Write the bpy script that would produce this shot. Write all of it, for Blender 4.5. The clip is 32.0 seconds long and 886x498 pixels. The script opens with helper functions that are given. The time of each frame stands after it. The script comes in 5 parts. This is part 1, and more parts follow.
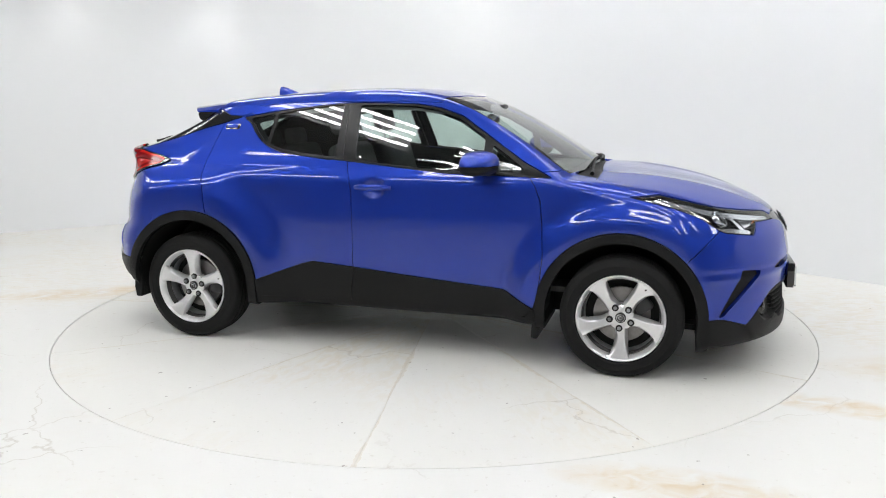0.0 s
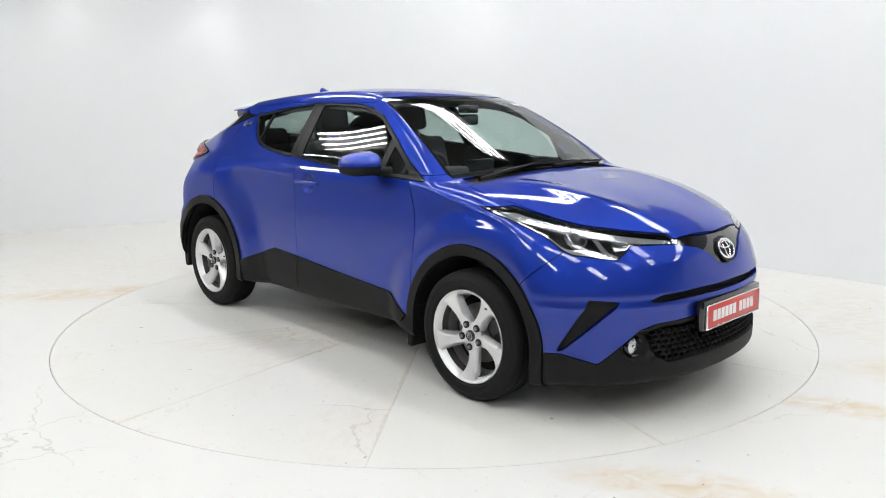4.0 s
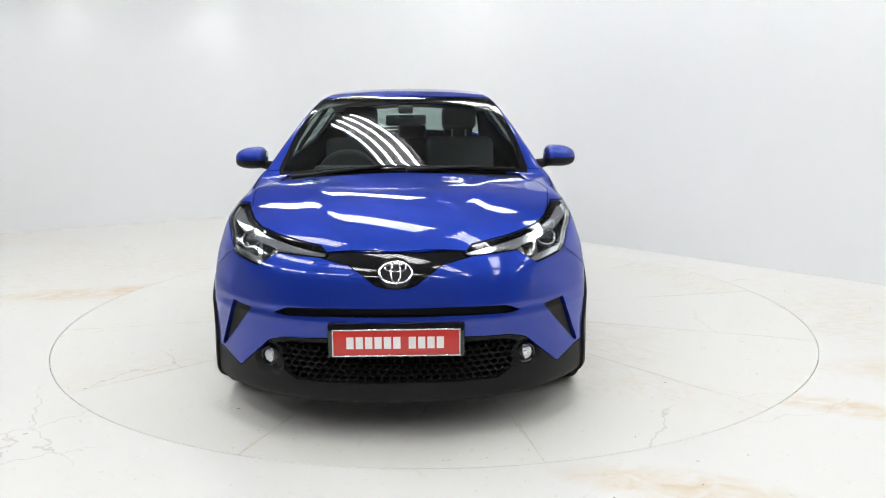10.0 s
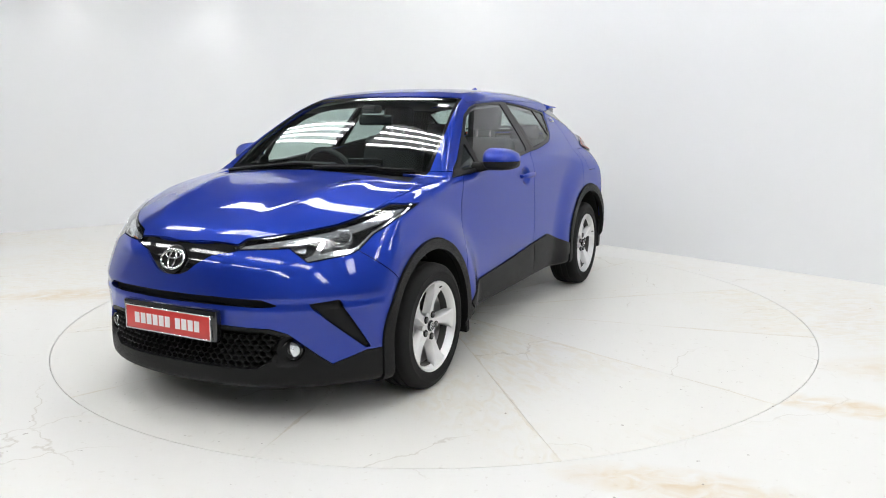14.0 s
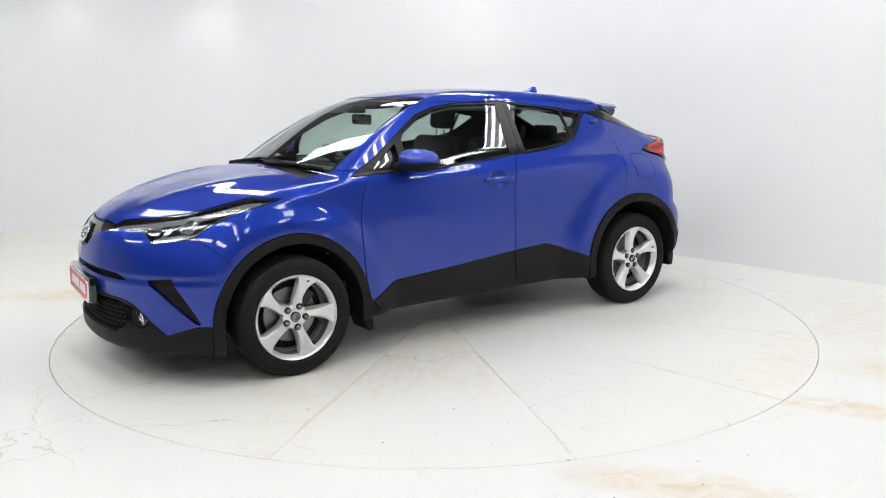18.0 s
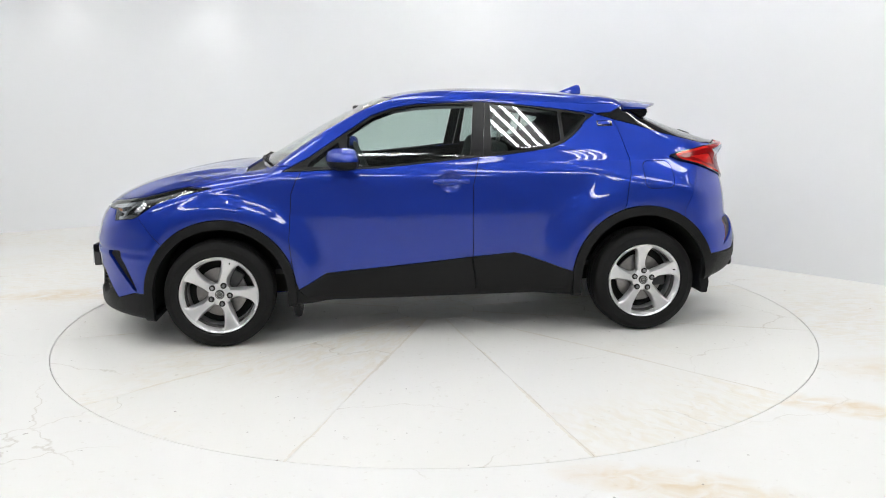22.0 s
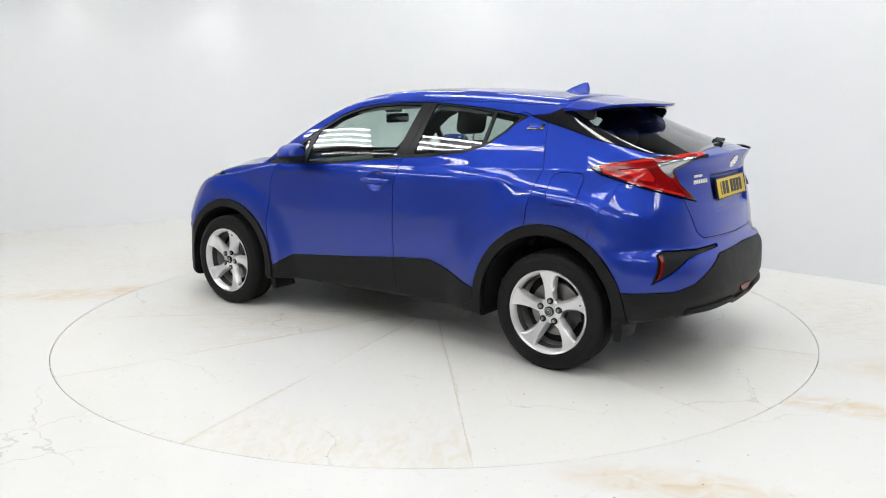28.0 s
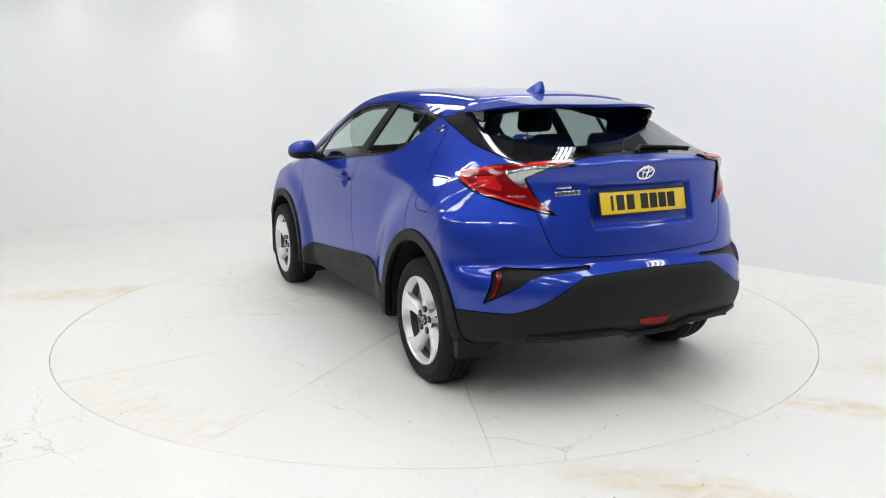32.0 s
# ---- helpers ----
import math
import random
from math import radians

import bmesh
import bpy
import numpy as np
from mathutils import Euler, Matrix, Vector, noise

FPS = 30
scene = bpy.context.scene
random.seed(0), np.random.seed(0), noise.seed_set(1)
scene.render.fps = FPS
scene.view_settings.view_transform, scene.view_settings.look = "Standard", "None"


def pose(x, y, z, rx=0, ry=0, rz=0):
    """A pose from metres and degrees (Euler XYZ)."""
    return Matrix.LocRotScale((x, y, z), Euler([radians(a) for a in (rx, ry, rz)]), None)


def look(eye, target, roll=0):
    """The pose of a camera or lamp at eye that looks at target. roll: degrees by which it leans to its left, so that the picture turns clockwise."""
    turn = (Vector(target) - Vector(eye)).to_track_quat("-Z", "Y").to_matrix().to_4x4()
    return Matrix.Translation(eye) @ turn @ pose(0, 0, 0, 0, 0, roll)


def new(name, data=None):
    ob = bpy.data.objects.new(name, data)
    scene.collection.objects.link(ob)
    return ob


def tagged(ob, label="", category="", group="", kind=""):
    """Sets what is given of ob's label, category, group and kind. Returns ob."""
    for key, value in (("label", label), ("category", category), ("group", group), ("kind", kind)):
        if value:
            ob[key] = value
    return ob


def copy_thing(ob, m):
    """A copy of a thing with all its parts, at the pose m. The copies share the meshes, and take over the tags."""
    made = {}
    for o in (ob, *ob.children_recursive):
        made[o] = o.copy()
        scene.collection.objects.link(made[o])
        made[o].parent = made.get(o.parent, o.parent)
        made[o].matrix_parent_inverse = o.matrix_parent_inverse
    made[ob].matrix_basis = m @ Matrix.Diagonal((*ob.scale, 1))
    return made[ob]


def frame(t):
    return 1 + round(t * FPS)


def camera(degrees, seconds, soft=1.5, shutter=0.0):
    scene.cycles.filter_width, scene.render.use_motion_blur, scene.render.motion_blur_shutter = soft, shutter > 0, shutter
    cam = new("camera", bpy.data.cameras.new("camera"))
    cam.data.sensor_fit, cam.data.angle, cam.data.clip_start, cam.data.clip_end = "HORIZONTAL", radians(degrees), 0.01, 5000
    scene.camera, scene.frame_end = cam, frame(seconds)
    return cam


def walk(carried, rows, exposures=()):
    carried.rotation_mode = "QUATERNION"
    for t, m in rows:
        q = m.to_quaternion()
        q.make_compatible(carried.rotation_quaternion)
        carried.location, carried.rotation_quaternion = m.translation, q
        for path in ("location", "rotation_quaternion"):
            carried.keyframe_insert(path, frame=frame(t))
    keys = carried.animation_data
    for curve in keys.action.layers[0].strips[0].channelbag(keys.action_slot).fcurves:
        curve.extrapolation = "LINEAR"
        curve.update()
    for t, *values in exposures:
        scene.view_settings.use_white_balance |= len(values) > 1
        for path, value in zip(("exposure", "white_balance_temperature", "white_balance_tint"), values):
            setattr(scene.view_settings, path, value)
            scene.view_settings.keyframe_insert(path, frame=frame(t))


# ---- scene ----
CAM_EYE = (0.0, -5.375, 1.443)
CAM_PITCH, CAM_YAW, CAM_ROLL = 10.628, 0.595, -0.424
cam = camera(59.28, 32.0, 1.05)
_a, _b = radians(CAM_PITCH), radians(CAM_YAW)
_way = Vector((math.sin(_b) * math.cos(_a), math.cos(_b) * math.cos(_a), -math.sin(_a)))
CAM_POSE = look(CAM_EYE, Vector(CAM_EYE) + _way, CAM_ROLL)
walk(cam, [(0.0, CAM_POSE), (32.0, CAM_POSE)], exposures=[(0.0, 0.3), (32.0, 0.3)])


def table_angle(t):
    """Turn of the turntable, in degrees, at t seconds."""
    return -19.077 - 7.0784 * t + 0.0045464 * (t - 16) ** 2


CAR_OFFSET = (0.0488, -0.1762)
TABLE_R = 2.4647

# ---- light ----
world = bpy.data.worlds.new("hall")
scene.world = world
world.use_nodes = True
world.node_tree.nodes["Background"].inputs[0].default_value = (0.9, 0.95, 1.0, 1)
world.node_tree.nodes["Background"].inputs[1].default_value = 0.05
TUBE_GLOW = 19.0


# ---- materials ----
def material(name, color, rough=0.5, metal=0.0, coat=0.0, spec=0.5, vary=0.06, scale=6.0, bump=0.0, bump_scale=200.0, flake=False):
    m = bpy.data.materials.new(name)
    m.use_nodes = True
    nt = m.node_tree
    b = nt.nodes["Principled BSDF"]
    b.inputs["Base Color"].default_value = (*color, 1)
    b.inputs["Roughness"].default_value = rough
    b.inputs["Metallic"].default_value = metal
    b.inputs["Coat Weight"].default_value = coat
    b.inputs["Coat Roughness"].default_value = 0.02
    b.inputs["Specular IOR Level"].default_value = spec
    tc = nt.nodes.new("ShaderNodeTexCoord")
    if vary > 0:
        n = nt.nodes.new("ShaderNodeTexNoise")
        n.inputs["Scale"].default_value = scale
        n.inputs["Detail"].default_value = 6
        nt.links.new(tc.outputs["Object"], n.inputs["Vector"])
        mix = nt.nodes.new("ShaderNodeMix")
        mix.data_type = "RGBA"
        mix.inputs[6].default_value = (*[c * (1 - vary) for c in color], 1)
        mix.inputs[7].default_value = (*[min(1, c * (1 + vary)) for c in color], 1)
        nt.links.new(n.outputs["Fac"], mix.inputs[0])
        nt.links.new(mix.outputs[2], b.inputs["Base Color"])
        mr = nt.nodes.new("ShaderNodeMapRange")
        mr.inputs["To Min"].default_value = max(0.01, rough * 0.85)
        mr.inputs["To Max"].default_value = min(1, rough * 1.15)
        nt.links.new(n.outputs["Fac"], mr.inputs["Value"])
        nt.links.new(mr.outputs["Result"], b.inputs["Roughness"])
    if bump > 0:
        n2 = nt.nodes.new("ShaderNodeTexNoise")
        n2.inputs["Scale"].default_value = bump_scale
        n2.inputs["Detail"].default_value = 3
        nt.links.new(tc.outputs["Object"], n2.inputs["Vector"])
        bp = nt.nodes.new("ShaderNodeBump")
        bp.inputs["Strength"].default_value = bump
        bp.inputs["Distance"].default_value = 0.002
        nt.links.new(n2.outputs["Fac"], bp.inputs["Height"])
        nt.links.new(bp.outputs["Normal"], b.inputs["Normal"])
    return m


def glass(name, color, rough=0.0, ior=1.45):
    """Thin pane: clear transmission of a tint with a mirror-like surface on it."""
    m = bpy.data.materials.new(name)
    m.use_nodes = True
    nt = m.node_tree
    nt.nodes.clear()
    out = nt.nodes.new("ShaderNodeOutputMaterial")
    tr = nt.nodes.new("ShaderNodeBsdfTransparent")
    tr.inputs[0].default_value = (*color, 1)
    gl = nt.nodes.new("ShaderNodeBsdfGlossy")
    gl.inputs["Roughness"].default_value = rough
    gl.inputs[0].default_value = (1, 1, 1, 1)
    lw = nt.nodes.new("ShaderNodeLayerWeight")
    pw = nt.nodes.new("ShaderNodeMath")
    pw.operation, pw.inputs[1].default_value = "POWER", 5.6
    nt.links.new(lw.outputs["Facing"], pw.inputs[0])
    fr = nt.nodes.new("ShaderNodeMapRange")
    f0 = ((ior - 1) / (ior + 1)) ** 2
    fr.inputs["To Min"].default_value = 1.8 * f0
    nt.links.new(pw.outputs[0], fr.inputs["Value"])
    mx = nt.nodes.new("ShaderNodeMixShader")
    nt.links.new(fr.outputs[0], mx.inputs[0])
    nt.links.new(tr.outputs[0], mx.inputs[1])
    nt.links.new(gl.outputs[0], mx.inputs[2])
    nt.links.new(mx.outputs[0], out.inputs[0])
    return m


def glowing(name, color, strength):
    m = bpy.data.materials.new(name)
    m.use_nodes = True
    b = m.node_tree.nodes["Principled BSDF"]
    b.inputs["Emission Color"].default_value = (*color, 1)
    b.inputs["Emission Strength"].default_value = strength
    b.inputs["Base Color"].default_value = (0.8, 0.8, 0.8, 1)
    return m


PAINT = material("blue_metallic_paint", (0.0125, 0.0395, 0.345), 0.44, 0.76, 1.0, 0.5, 0.05, 900.0)
PAINT.node_tree.nodes["Principled BSDF"].inputs["Specular Tint"].default_value = (.30, .42, .85, 1)
TRIM = material("black_textured_plastic", (0.0078, 0.0080, 0.0082), 0.50, 0, 0, 0.20, 0.15, 12, 0.35, 900)
GLOSS = material("gloss_black_trim", (0.006, 0.006, 0.007), 0.08, 0, 0.6, 0.5, 0.05, 8)
FRAME_BLACK = material("satin_black_window_frame", (0.006, 0.006, 0.0065), 0.3, 0, 0, 0.22, 0.1, 20)
RUBBER = material("tyre_rubber", (0.009, 0.009, 0.009), 0.7, 0, 0, 0.2, 0.25, 9, 0.4, 300)
ALLOY = material("silver_painted_alloy", (0.76, 0.76, 0.765), 0.36, 0.8, 0.3, 0.5, 0.05, 30)
BARREL = material("dusty_wheel_barrel", (0.07, 0.068, 0.066), 0.6, 0.3, 0, 0.3, 0.2, 14)
CHROME = material("chrome", (0.85, 0.85, 0.86), 0.06, 1.0, 0, 0.5, 0.02, 30)
STEEL = material("bare_steel_disc", (0.26, 0.25, 0.245), 0.38, 0.9, 0, 0.5, 0.25, 40)
DARK = material("dark_underbody", (0.012, 0.012, 0.012), 0.8, 0, 0, 0.2, 0.3, 7)
CLOTH = material("dark_grey_seat_cloth", (0.050, 0.051, 0.053), 0.9, 0, 0, 0.2, 0.2, 60, 0.5, 700)
DASH = material("charcoal_dash_plastic", (0.050, 0.051, 0.053), 0.6, 0, 0, 0.4, 0.15, 30, 0.3, 700)
LINING = material("grey_headlining", (0.26, 0.26, 0.255), 0.9, 0, 0, 0.2, 0.1, 40)
RED = material("red_lamp_plastic", (0.20, 0.003, 0.004), 0.07, 0, 0.0, 0.25, 0.25, 45)
BRIGHTRED = material("bright_red_light_guide", (0.50, 0.012, 0.010), 0.10, 0, 0.0, 0.25, 0.12, 90)
DEEPRED = material("dark_red_reflector", (0.15, 0.006, 0.006), 0.2, 0, 0.1, 0.3, 0.1, 200)
HOUSING = material("black_lamp_housing", (0.018, 0.018, 0.019), 0.22, 0, 0, 0.4, 0.2, 90)
CLEAR = glass("clear_lamp_cover", (0.93, 0.95, 0.96))
PANE = glass("green_tinted_window_glass", (0.74, 0.84, 0.80), 0.0, 1.55)
PRIVACY = glass("dark_tinted_window_glass", (0.58, 0.67, 0.64), 0.0, 1.55)
SILVER = material("lamp_reflector_silver", (0.75, 0.76, 0.78), 0.15, 0.9, 0, 0.5, 0.05, 60)
PLATE_RED = material("red_show_plate", (0.60, 0.035, 0.03), 0.3, 0, 0.3, 0.5, 0.04, 40)
PLATE_YELLOW = material("yellow_rear_plate", (0.72, 0.50, 0.015), 0.4, 0, 0.2, 0.5, 0.05, 40)
INK = material("black_ink", (0.01, 0.01, 0.01), 0.5, 0, 0, 0.4, 0.0)
WHITE_INK = material("white_ink", (0.82, 0.80, 0.80), 0.5, 0, 0, 0.4, 0.0)
AMBER = material("amber_bulb", (0.55, 0.16, 0.02), 0.25, 0, 0.3, 0.5, 0.05)
CLEAR_LENS = material("clear_lamp_section", (0.62, 0.60, 0.60), 0.16, 0.85, 0.4, 0.5, 0.30, 55, 0.9, 70)
STEEL_DARK = material("dark_steel_nut", (0.30, 0.30, 0.31), 0.30, 0.9, 0, 0.5, 0.1, 40)
# == body form ==
def curve(pts, soft, fair=0.0, corners=()):
    """Curve through (u, value) pairs, as a function; soft rounds its bends, fair (both in metres) evens its bending, but for the corners."""
    u, v = np.array(pts, float).T
    o = np.argsort(u)
    u, v = u[o], v[o]
    g = np.arange(u[0] - 6 * soft, u[-1] + 6 * soft, 0.002)
    w = np.interp(g, u, v)
    if fair > 0:
        c = np.arange(u[0], u[-1] + .0101, .01)
        n = len(c)
        k = np.clip(((u - u[0]) / .01).astype(int), 0, n - 2)
        q = (u - u[0]) / .01 - k
        at = np.zeros((len(u), n))
        at[np.arange(len(u)), k], at[np.arange(len(u)), k + 1] = 1 - q, q
        bend = (np.eye(n, k=0) - 2 * np.eye(n, k=1) + np.eye(n, k=2))[:n - 2] / .01 ** 2
        stiff = np.full(n - 2, fair ** 4 * len(u) / (u[-1] - u[0]) * .01)
        for e in corners:
            stiff[np.abs(c[1:-1] - e) < .016] *= 1e-4
        w = np.interp(g, c, np.linalg.solve(at.T @ at + bend.T @ (stiff[:, None] * bend), at.T @ v))
        v = np.interp(u, g, w)
    lo, hi = (v[1] - v[0]) / (u[1] - u[0]), (v[-1] - v[-2]) / (u[-1] - u[-2])
    w = np.where(g < u[0], v[0] + lo * (g - u[0]), np.where(g > u[-1], v[-1] + hi * (g - u[-1]), w))
    n = max(1, int(2.5 * soft / 0.002))
    k = np.exp(-0.5 * (np.arange(-n, n + 1) * 0.002 / soft) ** 2)
    w = np.convolve(np.pad(w, n, mode="edge"), k / k.sum(), mode="valid")
    return lambda q: np.interp(q, g, w)


def smax(a, b, k):
    h = np.clip(0.5 + 0.5 * (a - b) / k, 0, 1)
    return b + (a - b) * h + k * h * (1 - h)


def smin(a, b, k):
    return -smax(-a, -b, k)


def fall(r, a, b):
    q = np.clip((b - r) / (b - a), 0, 1)
    return q * q * q * (q * (6 * q - 15) + 10)


WHEEL_X, WHEEL_Z, TYRE_R = 1.315, 0.327, 0.335
plan_width = curve([(-2.2, .74), (-1.9, .815), (-1.6, .842), (-1.3, .828), (-1, .830), (-.6, .833), (0, .833), (.6, .832), (1.0, .828), (1.5, .830), (1.8, .832), (2.0, .80), (2.25, .74)], .05, .14)
side_profile = curve([(.15, -.06), (.25, -.026), (.33, -.002), (.42, .006), (.52, .011), (.62, .0145), (.72, .0155), (.80, .014), (.88, .0105), (.95, .0075), (1.0, .0035), (1.025, -.001), (1.045, -.009), (1.065, -.021), (1.085, -.033), (1.12, -.037), (1.3, -.04)], .010, .03)
belt_width = curve([(-2.2, .54), (-1.9, .66), (-1.6, .742), (-1.5, .757), (-1.3, .778), (-1.0, .80), (-.6, .822), (0, .825), (.4, .82), (.7, .792), (1.0, .76), (1.25, .745), (1.6, .735), (2.2, .68)], .05, .16)
top_line = curve([(2.4, .55), (2.2, .755), (2.14, .81), (2.05, .865), (1.9, .94), (1.7, 1.0), (1.5, 1.038), (1.3, 1.058), (1.13, 1.073), (1.0, 1.145), (.815, 1.248), (.62, 1.352), (.42, 1.45), (.22, 1.506), (-.015, 1.535), (-.25, 1.542), (-.567, 1.535), (-.96, 1.51), (-1.23, 1.487), (-1.38, 1.41), (-1.9, 1.205), (-2.0, 1.18), (-2.3, 1.10)], .022, .09, (1.13, 1.10, -1.24, -1.38))
top_bow = curve([(2.3, .42), (1.3, .34), (1.05, .26), (.85, .16), (.3, .14), (0, 0), (-1, 0), (-1.4, -.22), (-2.2, -.22)], .08, .14)
top_drop = curve([(2.3, .12), (1.8, .10), (1.4, .07), (1.1, .07), (.8, .05), (.4, .06), (.1, .13), (-.2, .16), (-.9, .17), (-1.4, .17), (-2.2, .10)], .08, .16)
nose_line = curve([(.12, 2.06), (.17, 2.15), (.21, 2.195), (.30, 2.205), (.38, 2.185), (.48, 2.195), (.54, 2.205), (.58, 2.19), (.66, 2.185), (.74, 2.17), (.80, 2.148), (.86, 2.09), (1.0, 1.95)], .012, .05, (.54, .58, .19))
tail_line = curve([(.2, -1.85), (.30, -1.98), (.36, -2.075), (.44, -2.11), (.60, -2.105), (.665, -2.085), (.70, -2.045), (.78, -2.042), (.90, -2.022), (1.03, -1.993), (1.10, -1.99), (1.145, -2.018), (1.175, -2.032), (1.2, -2.032), (1.4, -1.95)], .018)
under_line = curve([(2.3, .17), (1.7, .175), (.9, .245), (-.9, .255), (-1.6, .31), (-2.2, .36)], .06)


def side_width(x, z):
    rear = np.hypot((x + 1.31) * np.where(x < -1.31, .78, 1.0), z - .36)
    front = np.hypot(x - 1.31, (z - .34) * np.where(z > .34, 1.10, 1))
    wr, wf = fall(rear, .46, .76 + .24 * (1 - fall(-x, .9, 1.9))), fall(front, .48, .70)
    w = np.maximum(wr, wf)
    low = plan_width(x) + side_profile(z) * (1 - w) + .061 * wr + .052 * wf
    over = z - 1.085
    high = belt_width(x) - np.where(over > 0, .665 * over + .16 * over * over, (1.3 - .55 * np.clip((x - .8) / .4, 0, 1)) * over)
    return smin(low, high, .022 + .075 * (1 - fall(-x, .2, 1.7)))


def top_height(x, y):
    a = np.abs(y)
    hood = (1 - fall(x, 1.08, 1.42)) * fall(x, 1.72, 2.16)
    line = .49 - .26 * (x - 1.2)
    ridge = hood * (.0085 * np.exp(-((a - line) / .075) ** 2) - .011 * np.exp(-(a / .34) ** 4))
    return top_line(x + top_bow(x) * a * a) - top_drop(x) * a ** 2.6 + ridge


def nose_reach(y, z):
    a = np.abs(y)
    high = 1 - fall(z, .52, .86)
    return nose_line(z) - (.290 + .150 * high) * a ** 2 - (.40 - .08 * high) * a ** 4


def tail_reach(y, z):
    a = np.abs(y)
    mid, high = 1 - fall(z, .48, .86), 1 - fall(z, .80, 1.14)
    return tail_line(z) + (.05 + .08 * mid) * a ** 2 + (.52 - .10 * mid + .26 * high) * a ** 4


def tail_round(z):
    """Soft bumper corner below, crisp lip along the top of the hatch."""
    return .05 - .034 * (1 - fall(z, 1.02, 1.14))


def shoulder_round(x):
    return .055 - .03 * np.clip(x / .3, 0, 1) + .02 * np.clip((x - 1.0) / .2, 0, 1)


def form(x, y, z):
    """Below zero inside the car's outer skin."""
    f = smax(np.abs(y) - side_width(x, z), z - top_height(x, y), shoulder_round(x))
    f = smax(f, x - nose_reach(y, z), .05)
    f = smax(f, tail_reach(y, z) - x, tail_round(z))
    return smax(f, under_line(x) - z, .03)


def slope(p):
    e = .0015
    g = np.stack([form(p[:, 0] + e, p[:, 1], p[:, 2]) - form(p[:, 0] - e, p[:, 1], p[:, 2]),
                  form(p[:, 0], p[:, 1] + e, p[:, 2]) - form(p[:, 0], p[:, 1] - e, p[:, 2]),
                  form(p[:, 0], p[:, 1], p[:, 2] + e) - form(p[:, 0], p[:, 1], p[:, 2] - e)], 1) / (2 * e)
    return g


def settle(p, times=4):
    for _ in range(times):
        g = slope(p)
        d = form(*p.T) / np.maximum((g * g).sum(1), .05)
        p = p - g * np.clip(d, -.01, .01)[:, None]
    return p


def skin(step):
    """The left half of the outer skin (y >= 0) as points and triangles."""
    xs, ys, zs = np.arange(-2.26, 2.30, step), np.arange(-step, .98, step), np.arange(.14, 1.62, step)
    X, Y, Z = xs[:, None, None], ys[None, :, None], zs[None, None, :]
    side, top = side_width(xs[:, None], zs[None]), top_height(xs[:, None], ys[None])
    nose, tail = nose_reach(ys[:, None], zs[None]), tail_reach(ys[:, None], zs[None])
    f = smax(np.abs(Y) - side[:, None, :], Z - top[:, :, None], shoulder_round(X))
    f = smax(f, X - nose[None], .05)
    f = smax(f, tail[None] - X, tail_round(Z))
    f = smax(f, under_line(xs)[:, None, None] - Z, .03)
    s = f < 0
    c = [s[i:s.shape[0] - 1 + i, j:s.shape[1] - 1 + j, k:s.shape[2] - 1 + k] for i in (0, 1) for j in (0, 1) for k in (0, 1)]
    n = np.sum(c, axis=0)
    cell = (n > 0) & (n < 8)
    index = np.full(cell.shape, -1)
    at = np.argwhere(cell)
    index[cell] = np.arange(len(at))
    p = np.stack([xs[at[:, 0]], ys[at[:, 1]], zs[at[:, 2]]], 1) + step / 2
    quads = []
    for ax in range(3):
        sl0, sl1 = [slice(None)] * 3, [slice(None)] * 3
        sl0[ax], sl1[ax] = slice(0, -1), slice(1, None)
        a, b = s[tuple(sl0)], s[tuple(sl1)]
        e = np.argwhere(a != b)
        inside = a[tuple(e.T)]
        u, v = (ax + 1) % 3, (ax + 2) % 3
        ok = (e[:, u] > 0) & (e[:, v] > 0) & (e[:, u] < cell.shape[u]) & (e[:, v] < cell.shape[v])
        e, inside = e[ok], inside[ok]
        q = []
        for du, dv in ((1, 1), (0, 1), (0, 0), (1, 0)):
            g = e.copy()
            g[:, u] -= du
            g[:, v] -= dv
            q.append(index[tuple(g.T)])
        q = np.stack(q, 1)
        q[~inside] = q[~inside][:, ::-1]
        quads.append(q)
    q = np.concatenate(quads)
    q = q[(q >= 0).all(1)]
    p = settle(p, 6)
    d1 = np.linalg.norm(p[q[:, 0]] - p[q[:, 2]], axis=1) < np.linalg.norm(p[q[:, 1]] - p[q[:, 3]], axis=1)
    t = np.concatenate([np.where(d1[:, None], q[:, [0, 1, 2]], q[:, [0, 1, 3]]), np.where(d1[:, None], q[:, [0, 2, 3]], q[:, [1, 2, 3]])])
    m = clip((p, t), -p[:, 1])
    m[0][:, 1] = np.where(np.abs(m[0][:, 1]) < 2e-4, 0, m[0][:, 1])
    return m


